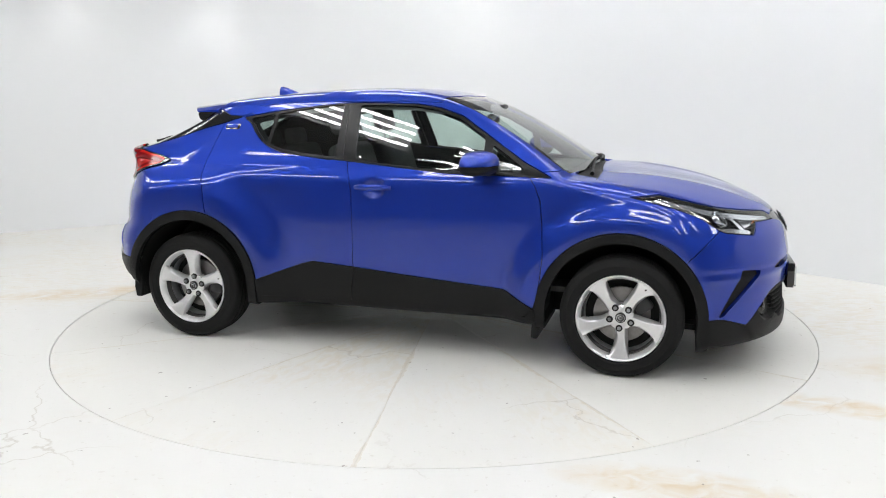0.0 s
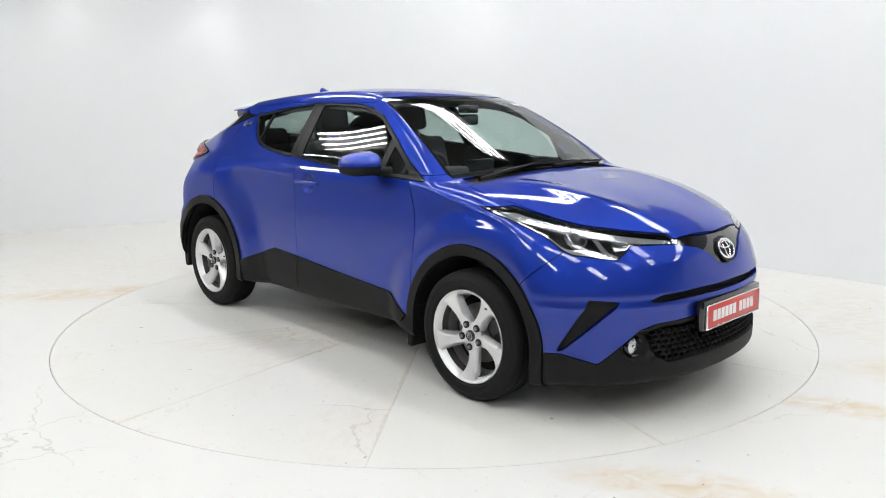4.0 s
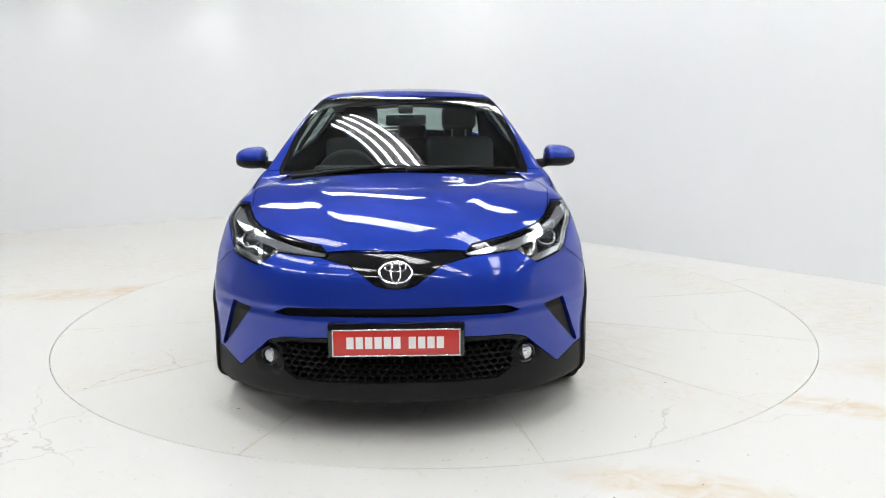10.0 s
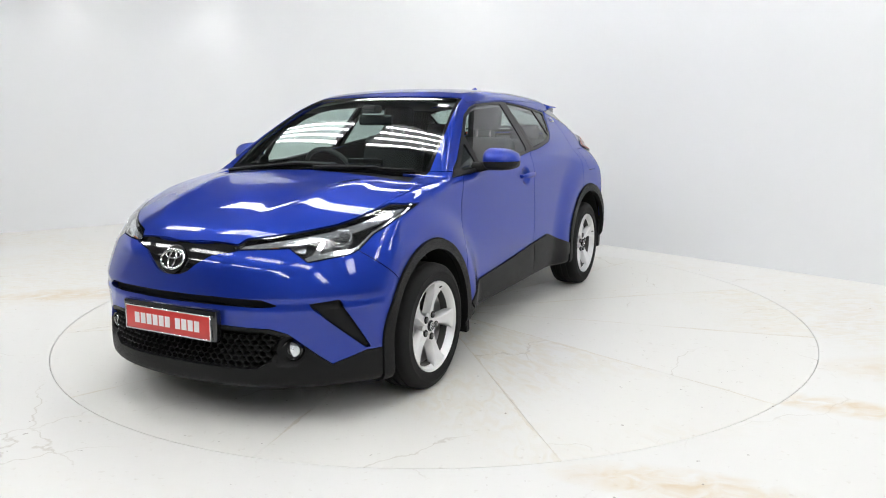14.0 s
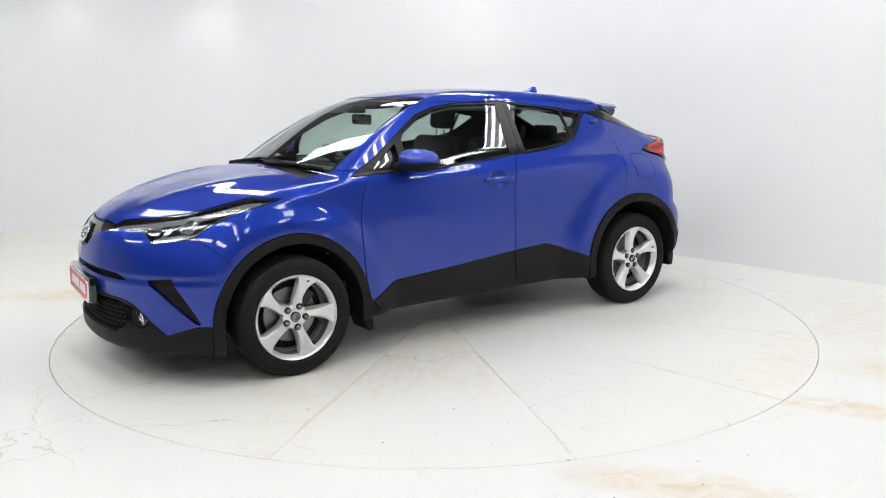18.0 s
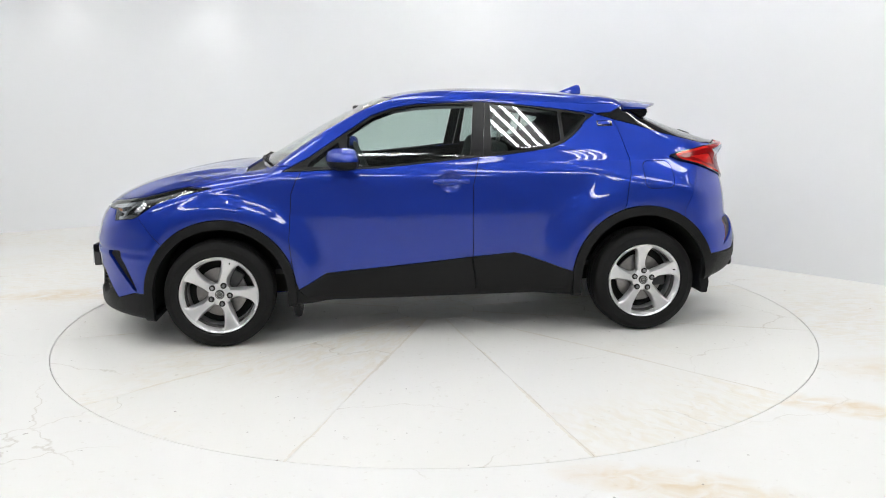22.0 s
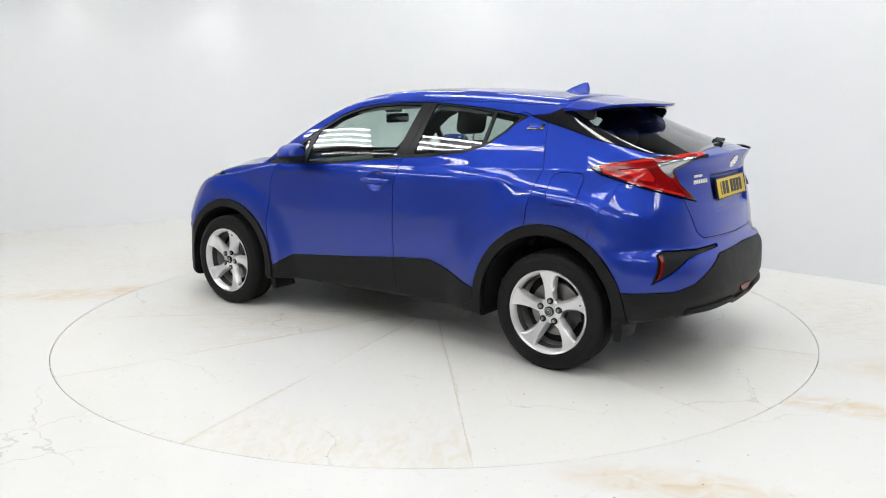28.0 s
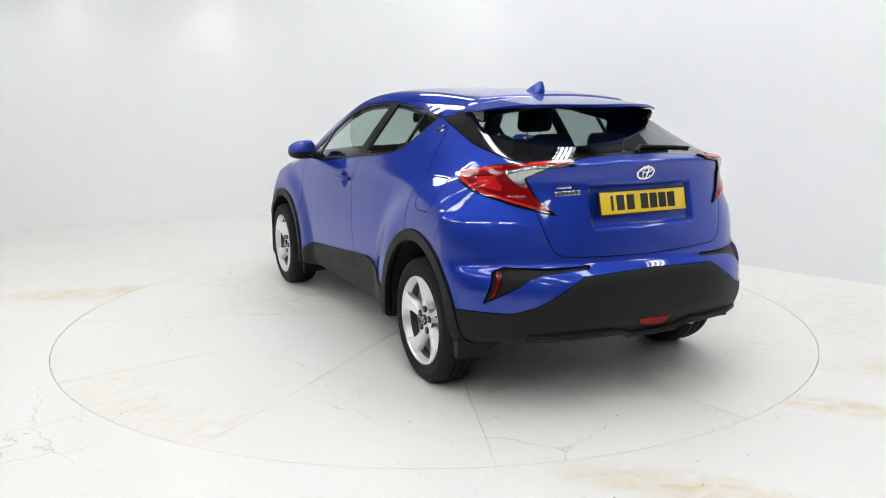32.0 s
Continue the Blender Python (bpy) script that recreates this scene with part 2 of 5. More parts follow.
def clip(m, d):
    """The piece of a triangle mesh where the values d at its points are below zero."""
    p, t = m
    if not len(t):
        return p, t
    d = np.where(np.abs(d) < 1e-5, 1e-5, d)
    s = d < 0
    c = s[t].sum(1)
    out = [t[c == 3]]
    cutters = t[(c == 1) | (c == 2)]
    if len(cutters):
        lone = np.where(c[(c == 1) | (c == 2)] == 1, True, False)
        flag = s[cutters] == lone[:, None]
        k = flag.argmax(1)
        r = np.arange(len(cutters))
        a, b, e = cutters[r, k], cutters[r, (k + 1) % 3], cutters[r, (k + 2) % 3]
        pair = np.concatenate([np.stack([a, b], 1), np.stack([a, e], 1)])
        key, back = np.unique(np.sort(pair, 1), axis=0, return_inverse=True)
        back = back.ravel()
        w = d[key[:, 0]] / (d[key[:, 0]] - d[key[:, 1]])
        fresh = p[key[:, 0]] + (p[key[:, 1]] - p[key[:, 0]]) * w[:, None]
        n1, n2 = len(p) + back[:len(a)], len(p) + back[len(a):]
        p = np.concatenate([p, fresh])
        out += [np.stack([a, n1, n2], 1)[lone], np.stack([n1, b, e], 1)[~lone], np.stack([n1, e, n2], 1)[~lone]]
    t = np.concatenate(out)
    used, inv = np.unique(t, return_inverse=True)
    t = inv.reshape(t.shape)
    p = p[used]
    if len(t):
        area = np.linalg.norm(np.cross(p[t[:, 1]] - p[t[:, 0]], p[t[:, 2]] - p[t[:, 0]]), axis=1)
        t = t[area > 1e-10]
    return p, t


def poly(pts, u, v, round_by=0.0):
    """Signed distance of the points (u, v) to a closed outline; below zero inside."""
    a = np.array(pts, float)
    b = np.roll(a, -1, 0)
    best, odd = np.full(len(u), 1e9), np.zeros(len(u), bool)
    for (x0, y0), (x1, y1) in zip(a, b):
        dx, dy = x1 - x0, y1 - y0
        h = np.clip(((u - x0) * dx + (v - y0) * dy) / (dx * dx + dy * dy), 0, 1)
        best = np.minimum(best, np.hypot(u - x0 - h * dx, v - y0 - h * dy))
        if y0 != y1:
            odd ^= ((y0 > v) != (y1 > v)) & (u < (x1 - x0) * (v - y0) / (y1 - y0) + x0)
    return np.where(odd, -best, best) - round_by
# == end form ==


# ---- mesh helpers ----
def mesh_from(name, points, faces, mat, normals=None, smooth=True):
    me = bpy.data.meshes.new(name)
    me.from_pydata([tuple(q) for q in np.asarray(points).tolist()], [], [tuple(f) for f in (faces.tolist() if hasattr(faces, "tolist") else faces)])
    me.materials.append(mat)
    if smooth:
        me.polygons.foreach_set("use_smooth", [True] * len(me.polygons))
    if normals is not None:
        me.normals_split_custom_set_from_vertices([tuple(q) for q in np.asarray(normals).tolist()])
    me.update()
    return me


def child(name, me, parent, label="", m=None):
    ob = new(name, me)
    if parent is not None:
        ob.parent = parent
    if m is not None:
        ob.matrix_basis = m
    return tagged(ob, label)


def part(name, bm, mat, parent, label="", m=None, smooth=True):
    me = bpy.data.meshes.new(name)
    bm.to_mesh(me)
    bm.free()
    me.materials.append(mat)
    if smooth:
        me.polygons.foreach_set("use_smooth", [True] * len(me.polygons))
        me.set_sharp_from_angle(angle=radians(38))
    return child(name, me, parent, label, m)


def box(bm, x0, x1, y0, y1, z0, z1, bevel=0.0, seg=2):
    g = bmesh.ops.create_cube(bm, size=1, matrix=Matrix.Translation(((x0 + x1) / 2, (y0 + y1) / 2, (z0 + z1) / 2)) @ Matrix.Diagonal((x1 - x0, y1 - y0, z1 - z0, 1)))
    if bevel > 0:
        edges = {e for v in g["verts"] for e in v.link_edges}
        bmesh.ops.bevel(bm, geom=list(edges), offset=bevel, segments=seg, affect="EDGES", profile=0.5)
    return bm


def lathe(profile, seg=48, axis="y", closed=False):
    """Turned body from (radius, along) pairs."""
    bm = bmesh.new()
    rings = []
    for i in range(seg):
        a = 2 * math.pi * i / seg
        ring = []
        for r, h in profile:
            c, s = r * math.cos(a), r * math.sin(a)
            ring.append(bm.verts.new((c, h, s) if axis == "y" else ((h, c, s) if axis == "x" else (c, s, h))))
        rings.append(ring)
    n = len(profile)
    for i in range(seg):
        a, b = rings[i], rings[(i + 1) % seg]
        for j in range(n if closed else n - 1):
            bm.faces.new((a[j], a[(j + 1) % n], b[(j + 1) % n], b[j]))
    bmesh.ops.remove_doubles(bm, verts=bm.verts[:], dist=1e-6)
    bmesh.ops.recalc_face_normals(bm, faces=bm.faces[:])
    return bm


def tube(bm, path, radius, seg=8):
    """A round bar along a list of points; radius may be a list."""
    path = [Vector(q) for q in path]
    rs = radius if isinstance(radius, (list, tuple)) else [radius] * len(path)
    rings = []
    for i, q in enumerate(path):
        d = (path[min(i + 1, len(path) - 1)] - path[max(i - 1, 0)]).normalized()
        u = d.orthogonal().normalized() if i == 0 else (u - d * u.dot(d)).normalized()
        v = d.cross(u)
        rings.append([bm.verts.new(q + rs[i] * (math.cos(2 * math.pi * k / seg) * u + math.sin(2 * math.pi * k / seg) * v)) for k in range(seg)])
    for a, b in zip(rings, rings[1:]):
        for k in range(seg):
            bm.faces.new((a[k], a[(k + 1) % seg], b[(k + 1) % seg], b[k]))
    bm.faces.new(rings[0][::-1])
    bm.faces.new(rings[-1])
    return bm


def slab(bm, outline, h0, h1, axis="z"):
    """A flat plate with a given outline between two heights along an axis."""
    def put(u, v, h):
        return bm.verts.new((u, v, h) if axis == "z" else ((u, h, v) if axis == "y" else (h, u, v)))
    a, b = [put(u, v, h0) for u, v in outline], [put(u, v, h1) for u, v in outline]
    bm.faces.new(a[::-1]), bm.faces.new(b)
    for i in range(len(a)):
        j = (i + 1) % len(a)
        bm.faces.new((a[i], a[j], b[j], b[i]))
    bmesh.ops.recalc_face_normals(bm, faces=bm.faces[:])
    return bm


# ---- the car's skin, cut into panels ----
car = tagged(new("car"), "metallic blue crossover hatchback standing on the turntable", "car")
REST = skin(0.0115)


def unit(v):
    return v / np.maximum(np.linalg.norm(v, axis=1, keepdims=True), 1e-9)


def take(field, gap=0.0022):
    global REST
    d = field(*REST[0].T)
    got = clip(REST, d + gap)
    REST = clip(REST, gap - d)
    return got


def keep(m, field, gap=0.0022):
    """Splits a piece in two: inside and outside of the field."""
    d = field(*m[0].T)
    return clip(m, d + gap), clip(m, gap - d)


def shell(m, lift, depth, both, as_top=False):
    p, t = m
    n = unit(slope(p))
    if as_top:
        e = .004
        x, y = p[:, 0], p[:, 1]
        n = unit(np.stack([(top_height(x - e, y) - top_height(x + e, y)) / (2 * e), (top_height(x, y - e) - top_height(x, y + e)) / (2 * e), np.ones(len(p))], 1))
    if callable(lift):
        e, d = .002, lift(*p.T)
        g = np.stack([lift(*(p + e * axis).T) - lift(*(p - e * axis).T) for axis in np.eye(3)], 1) / (2 * e)
        p, n = p + n * d[:, None], unit(n - g + n * (g * n).sum(1, keepdims=True))
    else:
        p = p + n * lift
    e = np.concatenate([t[:, [0, 1]], t[:, [1, 2]], t[:, [2, 0]]])
    key = np.sort(e, 1)
    _, first, count = np.unique(key, axis=0, return_index=True, return_counts=True)
    rim = e[first[count == 1]]
    if both:
        rim = rim[~((m[0][rim[:, 0], 1] < 1e-4) & (m[0][rim[:, 1], 1] < 1e-4))]
    if depth > 0 and len(rim):
        k = len(p)
        a, b = rim[:, 0], rim[:, 1]
        out = unit(np.cross(p[b] - p[a], n[a]))
        r = np.arange(len(rim)) * 4 + k
        q = np.stack([p[a], p[b], p[b] - n[b] * depth, p[a] - n[a] * depth], 1).reshape(-1, 3)
        nn = np.repeat(out, 4, 0)
        t = np.concatenate([t, np.stack([r, r + 3, r + 2], 1), np.stack([r, r + 2, r + 1], 1)])
        p, n = np.concatenate([p, q]), np.concatenate([n, nn])
    return p, t, n


def panel(name, m, mat, parent=None, lift=0.0, depth=0.014, both=False, label="", sides="LR", as_top=False):
    """A skin panel with thickness: one mesh over the middle (both), or one on each side."""
    parent = car if parent is None else parent
    p, t, n = shell(m, lift, depth, both, as_top)
    flip = np.array([1, -1, 1])
    if both:
        k = len(p)
        return child(name, mesh_from(name, np.concatenate([p, p * flip]), np.concatenate([t, t[:, ::-1] + k]), mat, np.concatenate([n, n * flip])), parent, label)
    made = []
    for s in sides:
        pp, nn = (parent if not isinstance(parent, (list, tuple)) else parent["LR".index(s)]), flip if s == "R" else 1
        made.append(child(name, mesh_from(name, p * nn, t[:, ::-1] if s == "R" else t, mat, n * nn), pp, label))
    return made


def outline_xz(pts, low_y=0.3, r=0.0):
    return lambda x, y, z: np.maximum(poly(pts, x, z, r), low_y - y)


def outline_yz_front(pts, x0, r=0.0):
    return lambda x, y, z: np.maximum(poly(pts, y, z, r), x0 - x)


def outline_yz_rear(pts, x0, r=0.0):
    return lambda x, y, z: np.maximum(poly(pts, y, z, r), x - x0)


def outline_xy(pts, z0=0.75):
    return lambda x, y, z: np.maximum(poly(pts, x, y), z0 - z)


def arch(cx, cz, r):
    return lambda x, y, z: np.maximum(np.hypot(x - cx, np.maximum(z - cz, 0)) - r, 0.5 - y)


# wheel openings and their trims
take(arch(1.305, .325, .392)), take(arch(-1.300, .350, .398))
front_arch = take(arch(1.305, .325, .448))
rear_arch = take(arch(-1.300, .350, .457))
panel("wheel_arch_trim", front_arch, TRIM, lift=.012, depth=.03, label="black plastic wheel arch trim")
panel("wheel_arch_trim", rear_arch, TRIM, lift=.012, depth=.03, label="black plastic wheel arch trim")

# side windows
front_pane = take(outline_xz([(.535, 1.078), (.34, 1.082), (.0, 1.112), (-.205, 1.135), (-.25, 1.425), (-.10, 1.428), (.10, 1.418), (.235, 1.395), (.37, 1.348), (.525, 1.25)], .3, .006))
rear_pane = take(outline_xz([(-.355, 1.152), (-.55, 1.17), (-.70, 1.19), (-.785, 1.215), (-.79, 1.378), (-.60, 1.408), (-.375, 1.43)], .3, .008))
small_pane = take(outline_xz([(-.830, 1.237), (-.85, 1.250), (-.905, 1.297), (-.945, 1.342), (-.965, 1.352), (-.830, 1.372)], .3, .010))
quarter_light = take(outline_xz([(.590, 1.082), (.590, 1.205), (.66, 1.160), (.745, 1.102), (.765, 1.078)], .3, .004))
window_edge = take(outline_xz([(.93, 1.045), (.60, 1.054), (.34, 1.060), (.168, 1.076), (-.004, 1.092), (-.264, 1.118), (-.414, 1.127), (-.584, 1.146), (-.721, 1.165), (-.807, 1.195), (-.86, 1.224),
                               (-.933, 1.283), (-.969, 1.326), (-1.04, 1.366), (-.878, 1.392), (-.739, 1.411), (-.528, 1.433), (-.317, 1.45), (-.105, 1.447), (.107, 1.439), (.248, 1.416), (.387, 1.369), (.56, 1.26), (.766, 1.126)], .45))
front_edge, rear_edge = keep(window_edge, lambda x, y, z: -(x + .29 + .14 * (z - 1.12)), .0015)
front_frames = panel("front_window_frame", front_edge, FRAME_BLACK, lift=-.002, label="satin black window frame with the pillar cover")
rear_frames = panel("rear_window_frame", rear_edge, FRAME_BLACK, lift=-.002, label="satin black window frame with the pillar cover")
panel("front_window_pane", front_pane, PANE, front_frames, -.007, 0, label="clear green-tinted window glass")
panel("quarter_light", quarter_light, PANE, front_frames, -.007, 0, label="small fixed glass beside the mirror foot")
panel("rear_window_pane", rear_pane, PRIVACY, rear_frames, -.007, 0, label="tinted window glass")
panel("quarter_window_pane", small_pane, PRIVACY, rear_frames, -.007, 0, label="small tinted quarter glass")

# windscreen and rear window
screen = take(outline_xy([(1.105, -.2), (1.105, .05), (1.095, .2), (1.06, .5), (1.005, .685), (.965, .694), (.723, .648), (.342, .556), (.25, .535), (.29, .3), (.305, .05), (.305, -.2)]), .001)
screen, frit = keep(screen, outline_xy([(1.07, -.2), (1.07, .05), (1.06, .2), (1.03, .48), (.982, .672), (.723, .634), (.36, .543), (.268, .523), (.304, .3), (.319, .05), (.319, -.2)]), 0)
screen_edge = panel("windscreen_surround", frit, GLOSS, lift=-.003, both=True, label="black border of the windscreen", as_top=True)
panel("windscreen", screen, PANE, screen_edge, -.003, 0, True, "clear laminated windscreen glass", as_top=True)
hatch_black = take(lambda x, y, z: poly([(-1.04, 1.370), (-1.18, 1.328), (-1.30, 1.298), (-1.48, 1.243), (-1.76, 1.178), (-1.93, 1.17), (-1.945, 1.24), (-1.9, 1.45), (-1.30, 1.50), (-1.245, 1.42), (-1.15, 1.378)], x, z))
hatch_pane, hatch_black = keep(hatch_black, lambda x, y, z: np.maximum.reduce([y - (.545 + .22 * (1.39 - z)), -1.90 - x - .12 * y * y, x + 1.34]), 0)
hatch_edge = panel("rear_window_surround", hatch_black, GLOSS, both=True, label="gloss black surround of the rear window")
panel("rear_window", hatch_pane, PRIVACY, hatch_edge, 0, 0, True, "tinted rear window glass", as_top=True)

# lamps
head_field = (lambda x, y, z: np.maximum(poly([(.50, .957), (.73, .904), (.905, .850), (1.018, .790), (1.072, .774), (1.352, .749), (1.454, .808), (1.777, .802), (1.79, .812), (1.70, .845), (1.41, .868), (1.143, .893), (.966, .922), (.73, .967)], x - y, z), 1.2 - x))
headlamp = take(head_field)
lamp_cells = panel("headlamp", headlamp, HOUSING, None, -.06, .0, label="headlamp with clear cover, chrome trim and projector lens")
edging, _ = keep(headlamp, lambda x, y, z: -.005 - head_field(x, y, z), 0)
panel("lamp_edging", edging, GLOSS, lamp_cells, -.004, .06, label="black edging of the lamp housing")
hook, _ = keep(headlamp, lambda x, y, z: np.maximum.reduce([-.017 - .014 * (1 - fall(x - y, .98, 1.16)) - head_field(x, y, z), head_field(x, y, z) + .007, z - (.895 - .30 * np.maximum(x - y - .95, 0) ** 1.0 + .16 * np.maximum(.95 - x + y, 0))]), 0)
panel("chrome_hook", hook, SILVER, lamp_cells, -.016, .020, label="chrome hook along the lamp edge")
brow, _ = keep(headlamp, lambda x, y, z: poly([(.60, .955), (.74, .950), (.98, .905), (1.16, .878), (1.42, .852), (1.76, .822), (1.76, .810), (1.42, .826), (1.16, .852), (.98, .876), (.75, .922)], x - y, z), 0)
panel("light_strip", brow, SILVER, lamp_cells, -.016, .015, label="silver light strip")
blade, _ = keep(headlamp, lambda x, y, z: poly([(1.20, .862), (1.235, .858), (1.33, .775), (1.29, .772)], x - y, z), 0)
panel("divider_blade", blade, CHROME, lamp_cells, -.024, .015, label="chrome blade beside the projector")
cell, _ = keep(headlamp, lambda x, y, z: poly([(1.34, .845), (1.56, .825), (1.62, .815), (1.45, .812), (1.36, .80)], x - y, z), 0)
panel("reflector_cell", cell, SILVER, lamp_cells, -.04, .01, label="faceted reflector")
bulb, _ = keep(headlamp, lambda x, y, z: poly([(1.52, .828), (1.60, .820), (1.60, .812), (1.52, .815)], x - y, z), 0)
panel("indicator_bulb", bulb, AMBER, lamp_cells, -.03, .01, label="amber indicator")
panel("headlamp_cover", headlamp, CLEAR, lamp_cells, 0.0, .006, label="clear plastic lamp cover")
tail_field = [(.742, 1.104), (.867, 1.13), (1.086, 1.154), (1.274, 1.166), (1.446, 1.178), (1.55, 1.180), (1.60, 1.158), (1.426, 1.143), (1.284, 1.098), (1.338, 1.024), (1.494, .929), (1.275, .966), (1.035, 1.012), (.891, 1.045), (.789, 1.073)]
tail_lamp = take(lambda x, y, z: np.maximum(poly(tail_field, -x - y, z), x + 1.3))
tail_border, tail_lamp = keep(tail_lamp, lambda x, y, z: -.0075 - poly(tail_field, -x - y, z), 0)
tail_clear, tail_red = keep(tail_lamp, lambda x, y, z: poly([(1.15, 1.128), (1.30, 1.149), (1.53, 1.166), (1.42, 1.146), (1.275, 1.097), (1.30, 1.055), (1.25, 1.062), (1.20, 1.09)], -x - y, z), 0)
arm, tail_red = keep(tail_red, lambda x, y, z: np.maximum(1.12 - z, 1.30 + x + y), 0)
guide, tail_red = keep(tail_red, lambda x, y, z: poly([(.905, 1.094), (1.085, 1.108), (1.135, 1.06), (1.13, 1.038), (1.0, 1.054)], -x - y, z), .001)
tail_inner, tail_outer = keep(tail_red, lambda x, y, z: (1.285 + .13 * (1.03 - z) / .1) - (-x - y), .0035)
tail_dark, tail_outer = keep(tail_outer, lambda x, y, z: (-x - y) - .80 - .35 * (1.10 - z), 0)
strip, tail_outer = keep(tail_outer, lambda x, y, z: -.019 - poly(tail_field, -x - y, z), 0)
tails = panel("tail_lamp", tail_outer, RED, lift=.012, depth=.02, label="deep red tail lamp with a black border and clear reversing section")
panel("lamp_border", tail_border, GLOSS, tails, .011, .03, label="gloss black lamp border")
panel("light_guide", guide, BRIGHTRED, tails, .009, .01, label="bright red light guide")
panel("light_strip", strip, BRIGHTRED, tails, .013, .01, label="bright red strip along the lamp edge")
panel("upper_arm", arm, BRIGHTRED, tails, .012, .01, label="thin red edge of the upper lamp arm")
panel("tail_lamp_tip", tail_dark, GLOSS, tails, .011, .03, label="smoked black lamp tip")
panel("tail_lamp_hatch_section", tail_inner, RED, tails, .012, .02, label="red tail lamp section on the hatch")
panel("tail_lamp_clear_section", tail_clear, CLEAR_LENS, tails, .006, .01, label="faceted silver reversing lamp section")
panel("lamp_cover", tail_clear, CLEAR, tails, .012, 0, label="clear plastic cover")

# bonnet, cowl, roof
bonnet = take(outline_xy([(2.100, -.2), (2.100, .02), (2.09, .10), (2.06, .33), (1.99, .45), (1.83, .60), (1.69, .68), (1.58, .715), (1.43, .737), (1.30, .754), (1.15, .712), (1.158, .5), (1.136, .2), (1.128, 0), (1.128, -.2)], .80))
panel("bonnet", bonnet, PAINT, both=True, label="blue bonnet with a shallow centre")
cowl = take(outline_xy([(1.128, -.2), (1.128, 0), (1.136, .2), (1.158, .5), (1.15, .665), (1.03, .64), (1.056, .5), (1.096, .2), (1.106, 0), (1.106, -.2)], .95))
panel("cowl", cowl, TRIM, lift=-.014, both=True, label="black plastic cowl below the windscreen")
roof = take(outline_xy([(.300, -.2), (.30, .05), (.285, .3), (.245, .563), (-.3, .558), (-1.0, .55), (-1.238, .53), (-1.238, -.2)], 1.3), .0012)
panel("roof", roof, PAINT, both=True, label="blue roof panel")

# nose
grille = take(outline_yz_front([(-.2, .824), (0, .824), (.12, .825), (.285, .834), (.315, .80), (.20, .778), (.135, .738), (.09, .702), (.05, .689), (0, .686), (-.2, .686)], 1.9))
panel("upper_grille", grille, GLOSS, lift=-.006, depth=.02, both=True, label="gloss black grille bar")
groove_field = outline_yz_front([(-.2, .606), (.26, .603), (.464, .594), (.53, .566), (.47, .562), (.26, .568), (-.2, .570)], 1.9)
groove = take(groove_field)
panel("bumper_slot", groove, DARK, lift=-.03, depth=.0, both=True, label="dark air slot")
vent = take(outline_yz_front([(.741, .582), (.642, .570), (.815, .352), (.83, .345)], 1.6))
panel("side_vent", vent, TRIM, lift=-.016, depth=.0, label="black dummy vent")
mesh_field = outline_yz_front([(-.2, .455), (.45, .447), (.53, .428), (.49, .315), (.43, .278), (-.2, .285)], 1.9)
mesh_area = take(mesh_field)
panel("lower_grille", mesh_area, DARK, lift=-.045, depth=0, both=True, label="dark honeycomb lower grille")
lip = take(outline_yz_front([(-.2, .477), (0, .477), (.274, .473), (.49, .461), (.56, .438), (.715, .288), (.82, .335), (.99, .335), (.99, .0), (-.2, 0)], 1.55))
def fog_pocket(x, y, z):
    return -.03 * np.clip((.075 - np.hypot(y - .559, (z - .36))) / .02, 0, 1)


panel("lower_front_bumper", lip, TRIM, both=True, depth=.03, lift=fog_pocket, label="black plastic lower bumper")
nose = take(outline_xz([(1.80, .80), (1.64, .64), (1.55, .4), (1.55, .0), (2.5, 0), (2.5, .90), (1.9, .90)], -.5))
panel("front_bumper", nose, PAINT, both=True, depth=.03, label="blue front bumper")

# tail
refl = take(outline_yz_rear([(.785, .545), (.742, .687), (.718, .687), (.765, .565)], -1.5))
panel("rear_reflector", refl, DEEPRED, lift=-.006, label="red reflector")
pocket = take(outline_yz_rear([(.80, .535), (.755, .68), (.71, .70), (.527, .694), (.336, .70), (.336, .688), (.55, .672), (.62, .655)], -1.5))
panel("reflector_pocket", pocket, TRIM, lift=-.012, depth=0, label="black pocket round the reflector")
rear_low = take(outline_yz_rear([(-.2, .667), (0, .667), (.384, .655), (.606, .527), (.707, .493), (.852, .493), (.99, .49), (.99, 0), (-.2, 0)], -1.62))
panel("lower_rear_bumper", rear_low, TRIM, lift=.004, both=True, depth=.03, label="black plastic rear bumper")
gate = take(outline_yz_rear([(-.2, .727), (0, .727), (.454, .741), (.505, .774), (.53, .844), (.56, .95), (.60, 1.02), (.59, 1.165), (.40, 1.22), (-.2, 1.3)], -1.25))
def plate_recess(x, y, z):
    return -.026 * np.clip((.312 - np.abs(y)) / .02, 0, 1) * np.clip((z - .86) / .02, 0, 1) * np.clip((1.065 - z) / .02, 0, 1)


panel("hatch_door", gate, PAINT, both=True, lift=plate_recess, label="blue hatch door with a recess for the plate")
tail = take(outline_xz([(-1.66, 1.03), (-1.55, .78), (-1.55, .0), (-2.5, 0), (-2.5, 1.04)], -.5), .0007)
panel("rear_bumper", tail, PAINT, both=True, depth=.03, label="blue upper rear bumper")

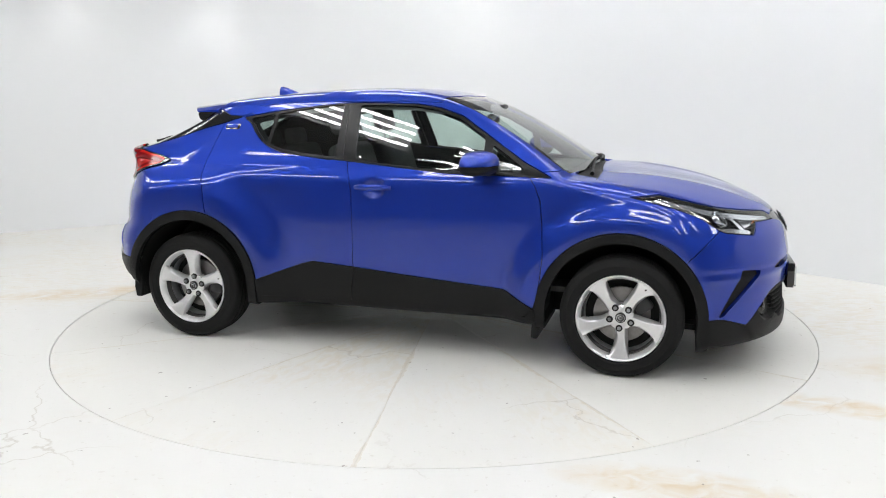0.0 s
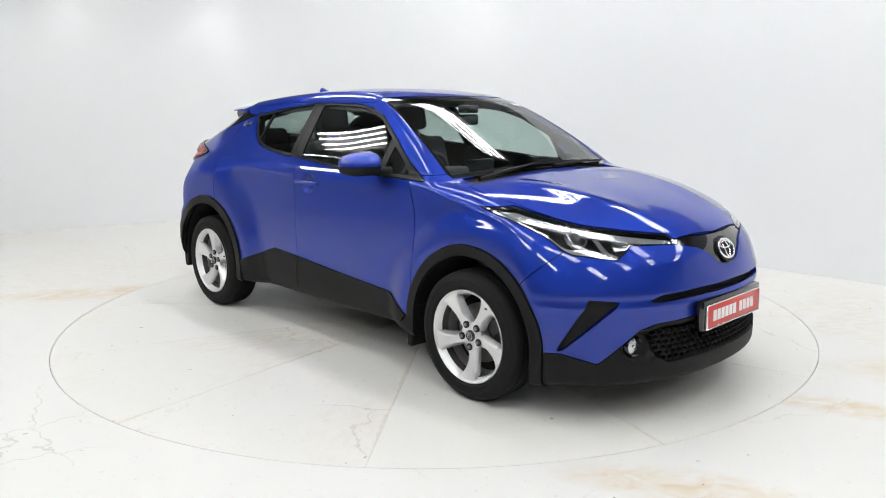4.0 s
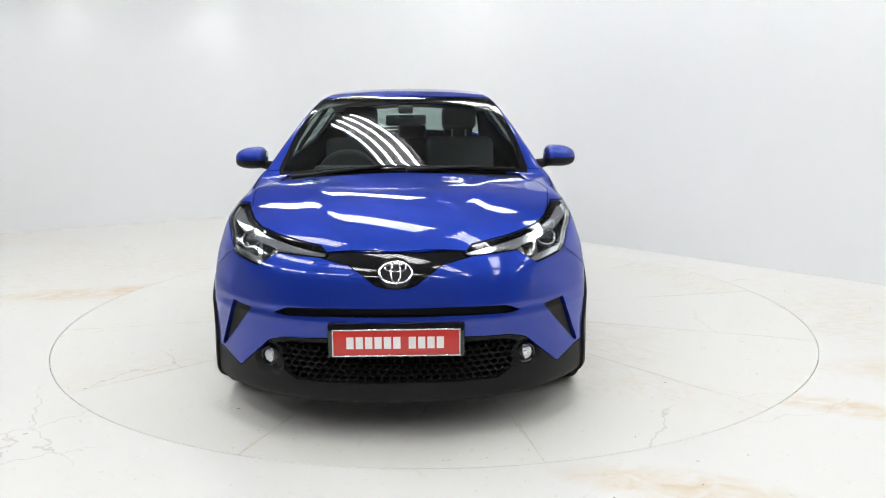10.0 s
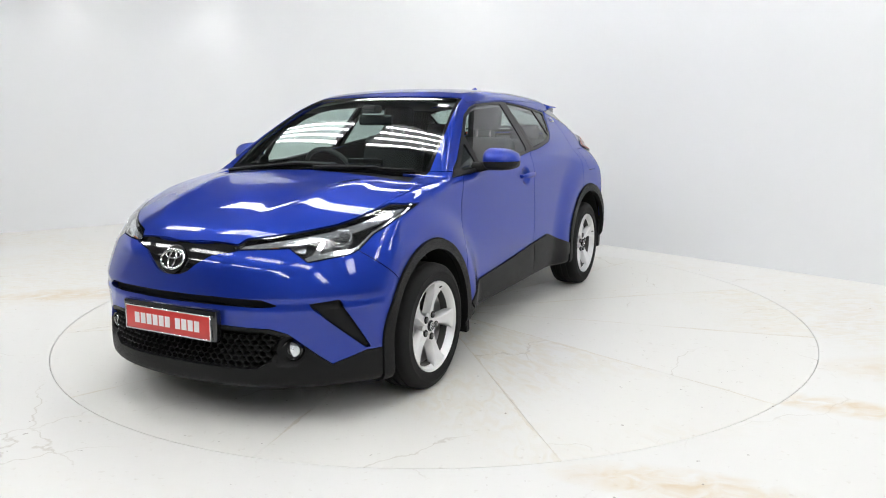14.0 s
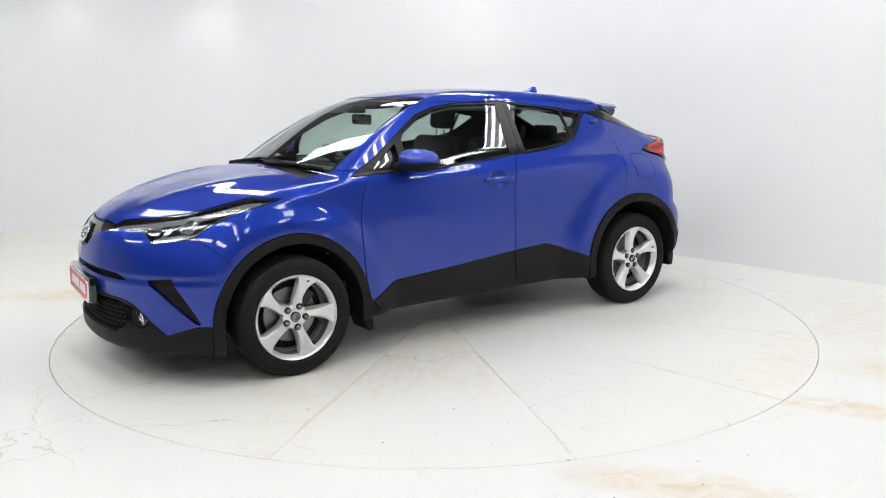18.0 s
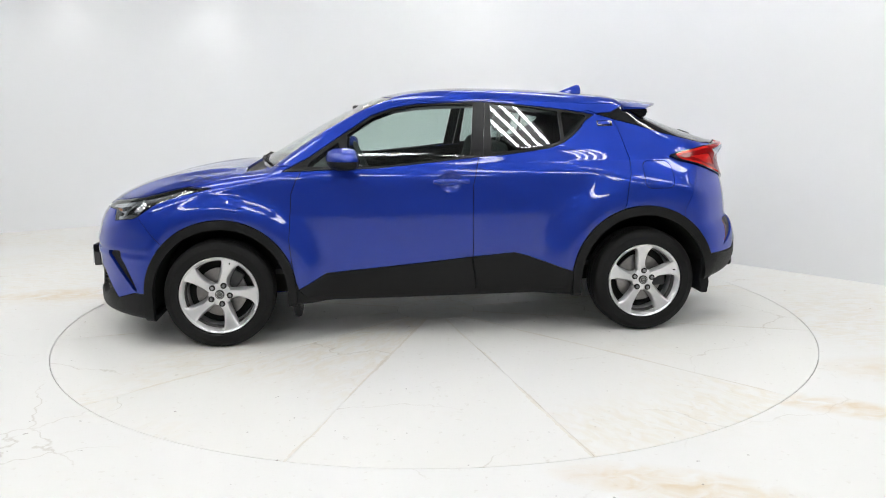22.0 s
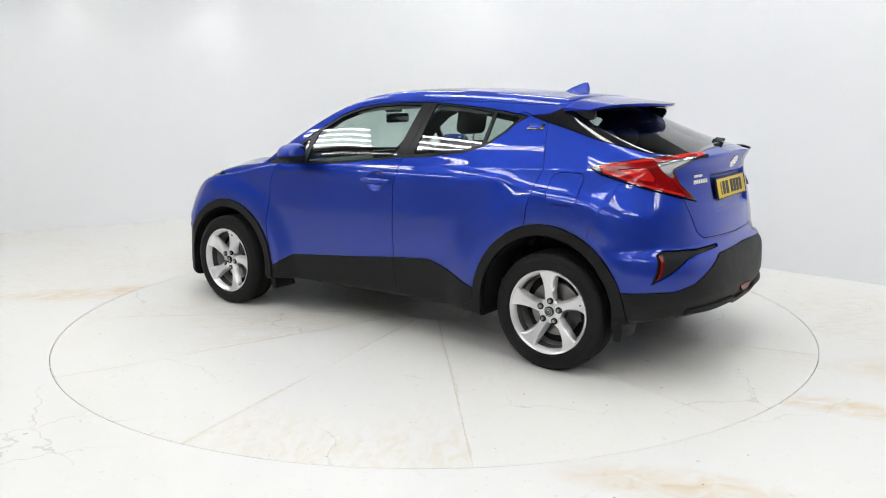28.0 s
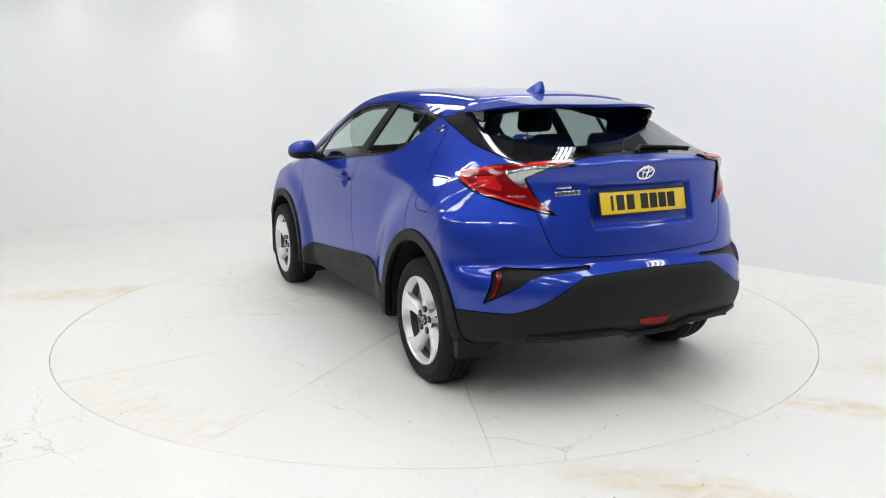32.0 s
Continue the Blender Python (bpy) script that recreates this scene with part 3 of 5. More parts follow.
# doors with their cladding
clad_line = outline_xz([(.86, .33), (.68, .428), (.176, .469), (-.221, .506), (-.484, .526), (-.553, .508), (-.88, .392), (-.88, .10), (.86, .10)])
door = take(outline_xz([(.80, 1.07), (.806, 1.051), (.84, 1.0), (.873, .918), (.884, .78), (.894, .64), (.885, .535), (.864, .392), (.845, .339), (.80, .292), (-.245, .306), (-.234, .391), (-.217, .485), (-.225, .527), (-.222, .70), (-.226, .948), (-.264, 1.114), (-.27, 1.2)]))
door_clad, door = keep(door, clad_line, .001)
def handle_dent(x, y, z):
    return -.030 * fall(np.hypot((x + .085) * .85, z - .970), .022, .068)


doors = panel("front_door", door, PAINT, lift=handle_dent, label="blue front door")
panel("door_cladding", door_clad, TRIM, doors, .010, .02, label="black plastic door cladding")
back = take(outline_xz([(-.27, 1.2), (-.264, 1.114), (-.226, .948), (-.222, .70), (-.225, .527), (-.217, .485), (-.234, .391), (-.245, .306), (-.80, .306), (-.86, .34), (-.95, .5), (-1.16, .76), (-1.175, .81), (-1.186, .909), (-1.212, 1.008), (-1.225, 1.09), (-1.202, 1.174), (-1.165, 1.335), (-1.0, 1.39)]))
back_clad, back = keep(back, clad_line, .001)
backs = panel("rear_door", back, PAINT, label="blue rear door")
panel("door_cladding", back_clad, TRIM, backs, .010, .02, label="black plastic door cladding")
flap_line = outline_xz([(-1.335, .955), (-1.44, .955), (-1.44, 1.036), (-1.335, 1.036)], .3, .04)
right_rest = REST
flap = take(flap_line)
left_quarter = take(outline_xz([(-1.1, .5), (-2.3, .5), (-2.3, 1.36), (-1.165, 1.36), (-1.16, 1.30)]))
panel("fuel_flap", flap, PAINT, label="blue fuel filler flap", sides="L")
panel("rear_quarter_panel", left_quarter, PAINT, sides="L", label="blue rear wing panel")
whole_quarter, _ = keep(right_rest, outline_xz([(-1.1, .5), (-2.3, .5), (-2.3, 1.36), (-1.165, 1.36), (-1.16, 1.30)]))
panel("rear_quarter_panel", whole_quarter, PAINT, sides="R", label="blue rear wing panel")
wing = take(outline_xz([(.93, .2), (.80, 1.07), (1.0, 1.08), (1.3, 1.08), (2.2, 1.0), (2.2, .2)], .3))
panel("front_wing", wing, PAINT, label="blue front wing")
sill = take(outline_xz([(.95, .33), (-1.0, .40), (-1.0, .2), (.95, .2)], .5))
panel("sill", sill, TRIM, label="black plastic sill")
floor_pan = take(lambda x, y, z: z - .45)
panel("underbody", floor_pan, DARK, both=True, depth=0, label="dark underbody")
panel("side_frame", REST, PAINT, label="blue pillar and roof rail")

# inner skin: dark behind the panel joints, open at the windows
inner = skin(0.03)
for hole in (outline_xz([(.76, 1.08), (.34, 1.075), (-.25, 1.125), (-.75, 1.185), (-.95, 1.35), (-.60, 1.41), (-.3, 1.435), (.10, 1.42), (.24, 1.40), (.37, 1.355), (.54, 1.25)], .3),
             outline_xy([(1.08, -.2), (1.07, .2), (1.03, .48), (1.0, .67), (.75, .635), (.35, .545), (.28, .3), (.32, -.2)]),
             lambda x, y, z: np.maximum.reduce([y - (.55 + .22 * (1.39 - z)), -1.90 - x, x + 1.33, 1.15 - z]),
             head_field, mesh_field, groove_field, arch(1.305, .325, .40), arch(-1.300, .350, .405)):
    inner = clip(inner, -hole(*inner[0].T))
low_skin, high_skin = keep(inner, lambda x, y, z: z - 1.40, 0)
panel("inner_shell", low_skin, DARK, lift=-.035, depth=0, both=True, label="dark inner shell")
panel("headlining", high_skin, LINING, lift=-.035, depth=0, both=True, label="grey headlining")


# ---- wheels ----
def make_wheel(at, turn, radius):
    """A wheel with its outer face towards +y of its own space."""
    seg = 72
    prof = []
    for r, h in [(.216, -.10), (.225, -.108), (.25, -.112), (.285, -.110), (.315, -.100), (.328, -.088), (.3325, -.07), (.335, -.052)]:
        prof.append((r, h))
    prof[0] = (.2265, -.10)
    for c in (-.045, 0, .045):
        prof += [(.335, c - .006), (.327, c - .005), (.327, c + .005), (.335, c + .006)]
    prof += [(.335, .052), (.3325, .07), (.328, .088), (.318, .098), (.305, .104), (.290, .109), (.286, .1105), (.282, .109), (.255, .112), (.245, .1105), (.2385, .106), (.2355, .098), (.234, .085)]
    prof = [(.234 + (r - .234) * (radius - .234) / .101 if r > .236 else r, h) for r, h in prof]
    wheel = part("wheel", lathe([(.213, .066), (.219, .083), (.231, .092), (.2335, .099), (.2335, .1035), (.231, .1055), (.227, .104), (.222, .097), (.214, .086), (.206, .062), (.199, .03), (.1955, -.03), (.198, -.03), (.204, .03), (.211, .064)], seg), ALLOY, car, "silver five-spoke alloy wheel", at @ turn)
    part("barrel", lathe([(.215, -.10), (.222, -.108), (.224, -.10), (.212, -.085), (.206, -.03), (.206, .03), (.208, .067), (.203, .067), (.199, .03), (.196, -.10)], seg), BARREL, wheel, "dark dusty wheel barrel")
    part("tyre", lathe(prof, seg), RUBBER, wheel, "black tyre")
    reach = np.array([.026, .050, .066, .080, .096, .115, .140, .170, .198, .212, .2235])
    trail = np.radians([-37, -31, -25, -20.5, -16.5, -14, -12.5, -11.8, -12.2, -13.2, -16])
    ahead = np.radians([37, 30, 24, 16, 9.5, 7.5, 8.0, 9.2, 12.0, 14.5, 19])
    for k in range(5):
        bm = bmesh.new()
        rows, cols = 17, 11
        a0 = 2 * math.pi * k / 5 + .35
        top, bot = [], []
        for i in range(rows):
            u = i / (rows - 1)
            r = .026 + (.2235 - .026) * u
            lo, hi = float(np.interp(r, reach, trail)), float(np.interp(r, reach, ahead))
            tr, br = [], []
            for j in range(cols):
                v = -1 + 2 * j / (cols - 1)
                a = a0 + lo + (hi - lo) * (v + 1) / 2
                edge = max(0, abs(v) - .72) / .28
                h = .073 + .026 * u - .009 * math.sin(math.pi * u) - .006 * edge ** 2 - .006 * v * u * (1 - u) * 2 - .002 * max(0, u - .92) / .08
                tr.append(bm.verts.new((r * math.cos(a), h, r * math.sin(a))))
                out = .012 * edge / max(r, .05) * (1 if v > 0 else -1) * min(1, 4 * u * (1 - u))
                br.append(bm.verts.new((r * math.cos(a + out), h - .042 + .008 * edge, r * math.sin(a + out))))
            top.append(tr), bot.append(br)
        for i in range(rows - 1):
            for j in range(cols - 1):
                bm.faces.new((top[i][j], top[i + 1][j], top[i + 1][j + 1], top[i][j + 1]))
                bm.faces.new((bot[i][j], bot[i][j + 1], bot[i + 1][j + 1], bot[i + 1][j]))
            bm.faces.new((top[i][0], bot[i][0], bot[i + 1][0], top[i + 1][0]))
            bm.faces.new((top[i][-1], top[i + 1][-1], bot[i + 1][-1], bot[i][-1]))
        for i in (0, rows - 1):
            for j in range(cols - 1):
                bm.faces.new((top[i][j], bot[i][j], bot[i][j + 1], top[i][j + 1]))
        bmesh.ops.recalc_face_normals(bm, faces=bm.faces[:])
        part("spoke", bm, ALLOY, wheel)
        a = a0 + .10
        ca, sa = math.cos(a) * .0585, math.sin(a) * .0585
        bm = lathe([(.0, .0865), (.0075, .0865), (.0098, .0845), (.0105, .070)], 6)
        bmesh.ops.translate(bm, vec=(ca, 0, sa), verts=bm.verts[:])
        part("wheel_nut", bm, STEEL_DARK, wheel, "dark steel wheel nut")
        bm = lathe([(.0, .0775), (.0150, .0775), (.0172, .0790), (.0182, .0765), (.0185, .06)], 20)
        bmesh.ops.translate(bm, vec=(ca, 0, sa), verts=bm.verts[:])
        part("nut_well", bm, INK, wheel, "dark nut well")
    part("hub", lathe([(.0, .073), (.060, .072), (.068, .066), (.066, .045), (.066, -.02), (0, -.02)], 40), ALLOY, wheel)
    cap = part("centre_cap", lathe([(.0, .086), (.024, .085), (.028, .081), (.029, .06)], 32), GLOSS, wheel, "black centre cap with a silver emblem")
    for r0, r1, off in ((.019, .022, 0.0), (.008, .0105, 0.0), (.0055, .0075, .010)):
        bm = lathe([(r0, .0855), (r0 + .0005, .0875), (r1 - .0005, .0875), (r1, .0855)], 24)
        bmesh.ops.translate(bm, vec=(0, 0, off), verts=bm.verts[:])
        part("cap_emblem", bm, SILVER, cap, "silver ring of the emblem")
    part("brake_disc", lathe([(.0, .012), (.07, .012), (.075, .0), (.150, .0), (.150, -.02), (.07, -.02)], 48), STEEL, wheel, "worn steel brake disc")
    bm = bmesh.new()
    box(bm, -.165, -.075, -.035, .022, -.06, .06, .012)
    part("brake_caliper", bm, DASH, wheel)
    bm = bmesh.new()
    tube(bm, [(-.19, .085, .05), (-.20, .105, .053)], .004, 8)
    part("valve", bm, INK, wheel)
    part("backing", lathe([(.196, -.03), (.05, -.045), (.0, -.045)], 36), DARK, wheel)
    return wheel


for wx, wy, radius, spins in ((WHEEL_X, .800, .3255, (54.8, 37.8)), (-WHEEL_X, .772, .3290, (3.8, 1.8))):
    for side in (1, -1):
        m = pose(wx, side * wy, radius - .002)
        make_wheel(m, pose(0, 0, 0, 0, 0, 0 if side > 0 else 180) @ pose(0, 0, 0, 0, spins[0 if side > 0 else 1], 0), radius)
        bm = bmesh.new()
        r, n = (.40, 28)
        cz = .325 if wx > 0 else .35
        ring = [(r * math.cos(math.radians(-12 + 204 * i / n)), r * math.sin(math.radians(-12 + 204 * i / n))) for i in range(n + 1)]
        vs = [[bm.verts.new((wx * .99 + u, side * w, cz + v)) for u, v in ring] for w in (.50, .862)]
        for i in range(n):
            bm.faces.new((vs[0][i], vs[0][i + 1], vs[1][i + 1], vs[1][i]))
        bm.faces.new(vs[0])
        part("wheel_well", bm, DARK, car, "dark wheel well liner")


# ---- fittings of the car ----
def facing(x, y, z, out=0.0):
    """Pose on the skin beside a point: its x axis points straight out of the skin."""
    q = settle(np.array([[x, abs(y), z]]), 12)
    n = unit(slope(q))[0]
    q = q[0] + n * out
    s = 1 if y >= 0 else -1
    nx = Vector((n[0], n[1] * s, n[2]))
    up = Vector((0, 0, 1))
    ny = up.cross(nx).normalized()
    m = Matrix((nx, ny, nx.cross(ny))).transposed().to_4x4()
    m.translation = (q[0], q[1] * s, q[2])
    return m


def on_skin_front(y, z, out=0.0):
    return float(nose_reach(np.array([y]), np.array([z]))[0]) + out


# roof spoiler
def spoiler():
    bm = bmesh.new()
    ny, nx = 32, 12
    up, dn = [], []
    for i in range(ny + 1):
        y = -.575 + 1.15 * i / ny
        a = abs(y)
        x0, x1 = -1.241, -1.61 + .65 * a * a
        start = float(top_height(np.array([x0]), np.array([y]))[0]) - .003 - .12 * max(0, a - .46) ** 1.3
        u, d = [], []
        for j in range(nx + 1):
            q = j / nx
            x = x0 + (x1 - x0) * q
            z = start - (.115 - .06 * (a / .57) ** 2) * (x0 - x) - .05 * (x0 - x) ** 2
            thick = (.046 - .032 * q ** .6) * (1 - .55 * max(0, a - .47) / .1)
            u.append(bm.verts.new((x, y, z)))
            d.append(bm.verts.new((x + .006 * (1 if j == nx else 0), y, z - thick)))
        up.append(u), dn.append(d)
    for i in range(ny):
        for j in range(nx):
            bm.faces.new((up[i][j], up[i][j + 1], up[i + 1][j + 1], up[i + 1][j]))
            bm.faces.new((dn[i][j], dn[i + 1][j], dn[i + 1][j + 1], dn[i][j + 1]))
        bm.faces.new((up[i][nx], dn[i][nx], dn[i + 1][nx], up[i + 1][nx]))
        bm.faces.new((up[i][0], up[i + 1][0], dn[i + 1][0], dn[i][0]))
    for i in (0, ny):
        for j in range(nx):
            bm.faces.new((up[i][j], dn[i][j], dn[i][j + 1], up[i][j + 1]))
    bmesh.ops.recalc_face_normals(bm, faces=bm.faces[:])
    return bm


roof_spoiler = part("roof_spoiler", spoiler(), PAINT, car, "blue roof spoiler over the rear window")
bm = bmesh.new()
box(bm, -1.50, -1.485, -.16, .16, 1.425, 1.437, .003)
part("brake_light", bm, DEEPRED, roof_spoiler, "dark red high brake light")

for s in (1, -1):
    bm = bmesh.new()
    slab(bm, [(-1.27, 1.405), (-1.40, 1.40), (-1.415, 1.385), (-1.40, 1.345), (-1.34, 1.345), (-1.29, 1.365)], s * .520, s * .545, "y")
    bmesh.ops.bevel(bm, geom=bm.edges[:], offset=.006, segments=2, affect="EDGES")
    part("spoiler_winglet", bm, GLOSS, roof_spoiler, "gloss black winglet")

# shark fin aerial
bm = bmesh.new()
rows = []
for j in range(7):
    q = j / 6
    z = 1.500 + .060 * q
    x0, x1 = -.935 - .140 * q ** 1.25, -1.115 - .006 * math.sin(q * 3.1) + .012 * q
    w = .032 * (1 - q) ** .7 + .004
    rows.append([bm.verts.new((x0 + (x1 - x0) * (.5 - .5 * math.cos(math.pi * k / 8)), w * math.sin(math.pi * k / 8) ** .8, z)) for k in range(9)] +
                [bm.verts.new((x0 + (x1 - x0) * (.5 - .5 * math.cos(math.pi * k / 8)), -w * math.sin(math.pi * k / 8) ** .8, z)) for k in range(7, 0, -1)])
for a, b in zip(rows, rows[1:]):
    for k in range(16):
        bm.faces.new((a[k], a[(k + 1) % 16], b[(k + 1) % 16], b[k]))
bm.faces.new(rows[-1])
bmesh.ops.recalc_face_normals(bm, faces=bm.faces[:])
part("aerial_fin", bm, PAINT, car, "blue shark fin aerial")


# door mirrors
def door_mirror(s):
    bm = bmesh.new()
    ny, na = 14, 20
    rings = []
    for i in range(ny + 1):
        q = i / ny
        y = .845 + .192 * q
        e = (1 - max(0, (q - .35) / .65) ** 2.4) ** .5 if q < 1 else .05
        e = max(e, .05)
        if q < .2:
            e *= 1 - .5 * ((.2 - q) / .2) ** 2
        front, back = .100 * e ** .9 + .004, .076 * (e ** .5)
        zc = 1.119 - .008 * q
        h_up, h_dn = .073 * e ** .8, .057 * e ** .8
        ring = []
        for k in range(na):
            a = 2 * math.pi * k / na
            c, d = math.cos(a), math.sin(a)
            px = (front if c > 0 else back) * (abs(c) ** (.8 if c > 0 else .45)) * (1 if c > 0 else -1)
            pz = (h_up if d > 0 else h_dn) * abs(d) ** .75 * (1 if d > 0 else -1)
            ring.append(bm.verts.new((.562 - .035 * q + px, s * y, zc + pz)))
        rings.append(ring)
    for a, b in zip(rings, rings[1:]):
        for k in range(na):
            bm.faces.new((a[k], a[(k + 1) % na], b[(k + 1) % na], b[k]))
    bm.faces.new(rings[0]), bm.faces.new(rings[-1])
    bmesh.ops.recalc_face_normals(bm, faces=bm.faces[:])
    low = bm.copy()
    g = bm.verts[:] + bm.edges[:] + bm.faces[:]
    bmesh.ops.bisect_plane(bm, geom=g, plane_co=(0, 0, 1.114), plane_no=(0, .0, 1), clear_inner=True)
    g = low.verts[:] + low.edges[:] + low.faces[:]
    bmesh.ops.bisect_plane(low, geom=g, plane_co=(0, 0, 1.112), plane_no=(0, .0, 1), clear_outer=True)
    bmesh.ops.scale(low, vec=(.985, 1, 1), space=Matrix.Translation((-.54, 0, 0)), verts=low.verts[:])
    mirror = part("door_mirror", bm, PAINT, car, "blue door mirror with black foot and clear side indicator")
    part("mirror_base", low, TRIM, mirror, "black lower mirror shell")
    bm = bmesh.new()
    for y0, y1, x0, z0, w, h in ((.70, .86, .60, 1.063, .055, .018),):
        tube(bm, [(.60, s * .765, 1.072), (.59, s * .81, 1.076), (.575, s * .85, 1.083), (.565, s * .90, 1.088)], [.036, .030, .026, .022], 12)
    part("mirror_foot", bm, TRIM, mirror, "black mirror foot")
    bm = bmesh.new()
    slab(bm, [(s * (.875), 1.080), (s * (.985), 1.082), (s * (1.0), 1.11), (s * (.985), 1.15), (s * (.93), 1.172), (s * (.875), 1.170)], .481, .4835, "x")
    part("mirror_glass", bm, CHROME, mirror, "silvered mirror glass")
    bm = bmesh.new()
    tube(bm, [(.575, s * .985, 1.098), (.545, s * 1.008, 1.098), (.515, s * 1.019, 1.101), (.49, s * 1.018, 1.103)], [.009, .011, .011, .007], 8)
    part("side_indicator", bm, SILVER, mirror, "clear side indicator")


door_mirror(1), door_mirror(-1)


# door handles
def door_handle(s, parent):
    m = facing(-.09, s * .86, .972, .0)
    fwd = 1 if s > 0 else -1
    bm = bmesh.new()
    n = 12
    rows = []
    for i in range(n + 1):
        q = i / n
        y = -.108 + .216 * q
        out = .014 + .020 * (1 - (2 * q - 1) ** 4)
        h = .0165 * (1 - abs(2 * q - 1) ** 5 * .55)
        t = .009
        rows.append([bm.verts.new((out + t * math.cos(a) * 1.0, y, .003 + h * math.sin(a))) for a in [2 * math.pi * k / 12 for k in range(12)]])
    for a, b in zip(rows, rows[1:]):
        for k in range(12):
            bm.faces.new((a[k], a[(k + 1) % 12], b[(k + 1) % 12], b[k]))
    bm.faces.new(rows[0]), bm.faces.new(rows[-1])
    bmesh.ops.recalc_face_normals(bm, faces=bm.faces[:])
    part("door_handle", bm, PAINT, parent, "blue bar handle", m)
    for yy in (-.098, .098):
        bm = bmesh.new()
        box(bm, -.004, .018, yy - .012, yy + .012, -.010, .014, .004)
        part("handle_mount", bm, PAINT, parent, "", m)


door_handle(1, doors[0]), door_handle(-1, doors[1])
for s in (1, -1):
    m = facing(-1.098, s * .64, 1.308, 0)
    bm = bmesh.new()
    box(bm, -.006, .0012, -.052, .052, -.020, .022, .003)
    hidden = part("rear_door_handle", bm, GLOSS, backs[0 if s > 0 else 1], "hidden black rear door handle high in the pillar", m)
    bm = bmesh.new()
    box(bm, -.001, .0035, -.044, .034, -.008, .016, .002)
    part("handle_lever", bm, PAINT, hidden, "blue lever", None)

# projector lenses, fog lamps
for s in (1, -1):
    side = 0 if s > 0 else 1
    m = facing(1.80, s * .692, .858, -.040) @ pose(0, 0, 0, 0, 0, -20 * s)
    part("projector_ring", lathe([(.041, .0), (.043, .022), (.047, .026), (.051, .022), (.052, .0)], 32, "x"), SILVER, lamp_cells[side], "silver ring round the projector", m)
    part("projector_lens", lathe([(.0, .030), (.016, .028), (.030, .022), (.039, .010), (.040, .0)], 32, "x"), GLOSS, lamp_cells[side], "glossy projector lens", m)
    m = facing(2.03, s * .559, .357, -.030)
    m = Matrix.Translation(m.translation) @ pose(0, 0, 0, 0, 0, 14 * s)
    fog = part("fog_lamp", lathe([(.0, .004), (.030, .002), (.036, .0), (.036, -.02)], 32, "x"), SILVER, car, "round fog lamp with clear lens", m)
    part("fog_lens", lathe([(.0, .018), (.02, .016), (.032, .010), (.037, .002), (.038, -.01)], 32, "x"), CLEAR, fog, "clear lens")
    part("fog_bezel", lathe([(.038, -.03), (.038, .008), (.044, .012), (.052, .004), (.058, -.03)], 32, "x"), GLOSS, fog, "black bezel")
    part("fog_bulb", lathe([(.0, .010), (.008, .008), (.010, .0)], 16, "x"), CHROME, fog)


# emblems: plain chrome shapes
def emblem(at, w, h):
    bm = bmesh.new()
    def ring(rw, rh, cz, t):
        n = 40
        tube_pts = [(0, rw * math.cos(2 * math.pi * k / n), cz + rh * math.sin(2 * math.pi * k / n)) for k in range(n)]
        rr = []
        for k, q in enumerate(tube_pts):
            a = 2 * math.pi * k / n
            o = Vector((0, math.cos(a), math.sin(a)))
            rr.append([bm.verts.new(Vector(q) + t * (math.cos(b) * o + math.sin(b) * Vector((.8, 0, 0)))) for b in [2 * math.pi * j / 8 for j in range(8)]])
        for k in range(n):
            for j in range(8):
                bm.faces.new((rr[k][j], rr[(k + 1) % n][j], rr[(k + 1) % n][(j + 1) % 8], rr[k][(j + 1) % 8]))
    ring(w, h, 0, .0055)
    ring(w * .30, h * .92, 0, .0042)
    ring(w * .66, h * .36, h * .42, .0042)
    bmesh.ops.recalc_face_normals(bm, faces=bm.faces[:])
    return part("emblem", bm, CHROME, car, "plain oval chrome emblem", at)


m = facing(2.17, 0, .757, 0)
m.translation.x = 2.168
badge = emblem(m, .068, .047)
part("emblem_backing", lathe([(.0, -.004), (.066, -.005), (.07, -.01)], 36, "x"), FRAME_BLACK, badge)
m = facing(-2.0, 0, 1.112, .004)
emblem(m, .048, .033)
for x, y0, y1, z0, z1 in ((-1.945, .39, .465, 1.052, 1.067), (-1.945, .345, .475, 1.018, 1.040)):
    n = 6
    for k in range(n):
        ya, yb = y0 + (y1 - y0) * (k + .10) / n, y0 + (y1 - y0) * (k + .90) / n
        mm = facing(x, (ya + yb) / 2, (z0 + z1) / 2, .0)
        bm = bmesh.new()
        box(bm, -.002, .004, -(yb - ya) / 2, (yb - ya) / 2, -(z1 - z0) / 2, (z1 - z0) / 2, .0012)
        part("badge_bar", bm, CHROME, car, "small chrome badge bar", mm)


# plates with plain bars for their writing
def number_plate(name, m, w, h, face, bars, ink, label, frame_mat):
    bm = bmesh.new()
    box(bm, -.002, .004, -w / 2, w / 2, -h / 2, h / 2, .002)
    pl = part(name, bm, face, car, label, m)
    bm = bmesh.new()
    for a in ((-w / 2 - .006, w / 2 + .006, h / 2, h / 2 + .006), (-w / 2 - .006, w / 2 + .006, -h / 2 - .006, -h / 2), (-w / 2 - .006, -w / 2, -h / 2, h / 2), (w / 2, w / 2 + .006, -h / 2, h / 2)):
        box(bm, -.003, .0065, a[0], a[1], a[2], a[3], .001, 1)
    part("plate_frame", bm, frame_mat, pl)
    for y0, y1, z0, z1 in bars:
        bm = bmesh.new()
        box(bm, .003, .0052, y0, y1, z0, z1)
        part("bar", bm, ink, pl, "", None, False)
    return pl


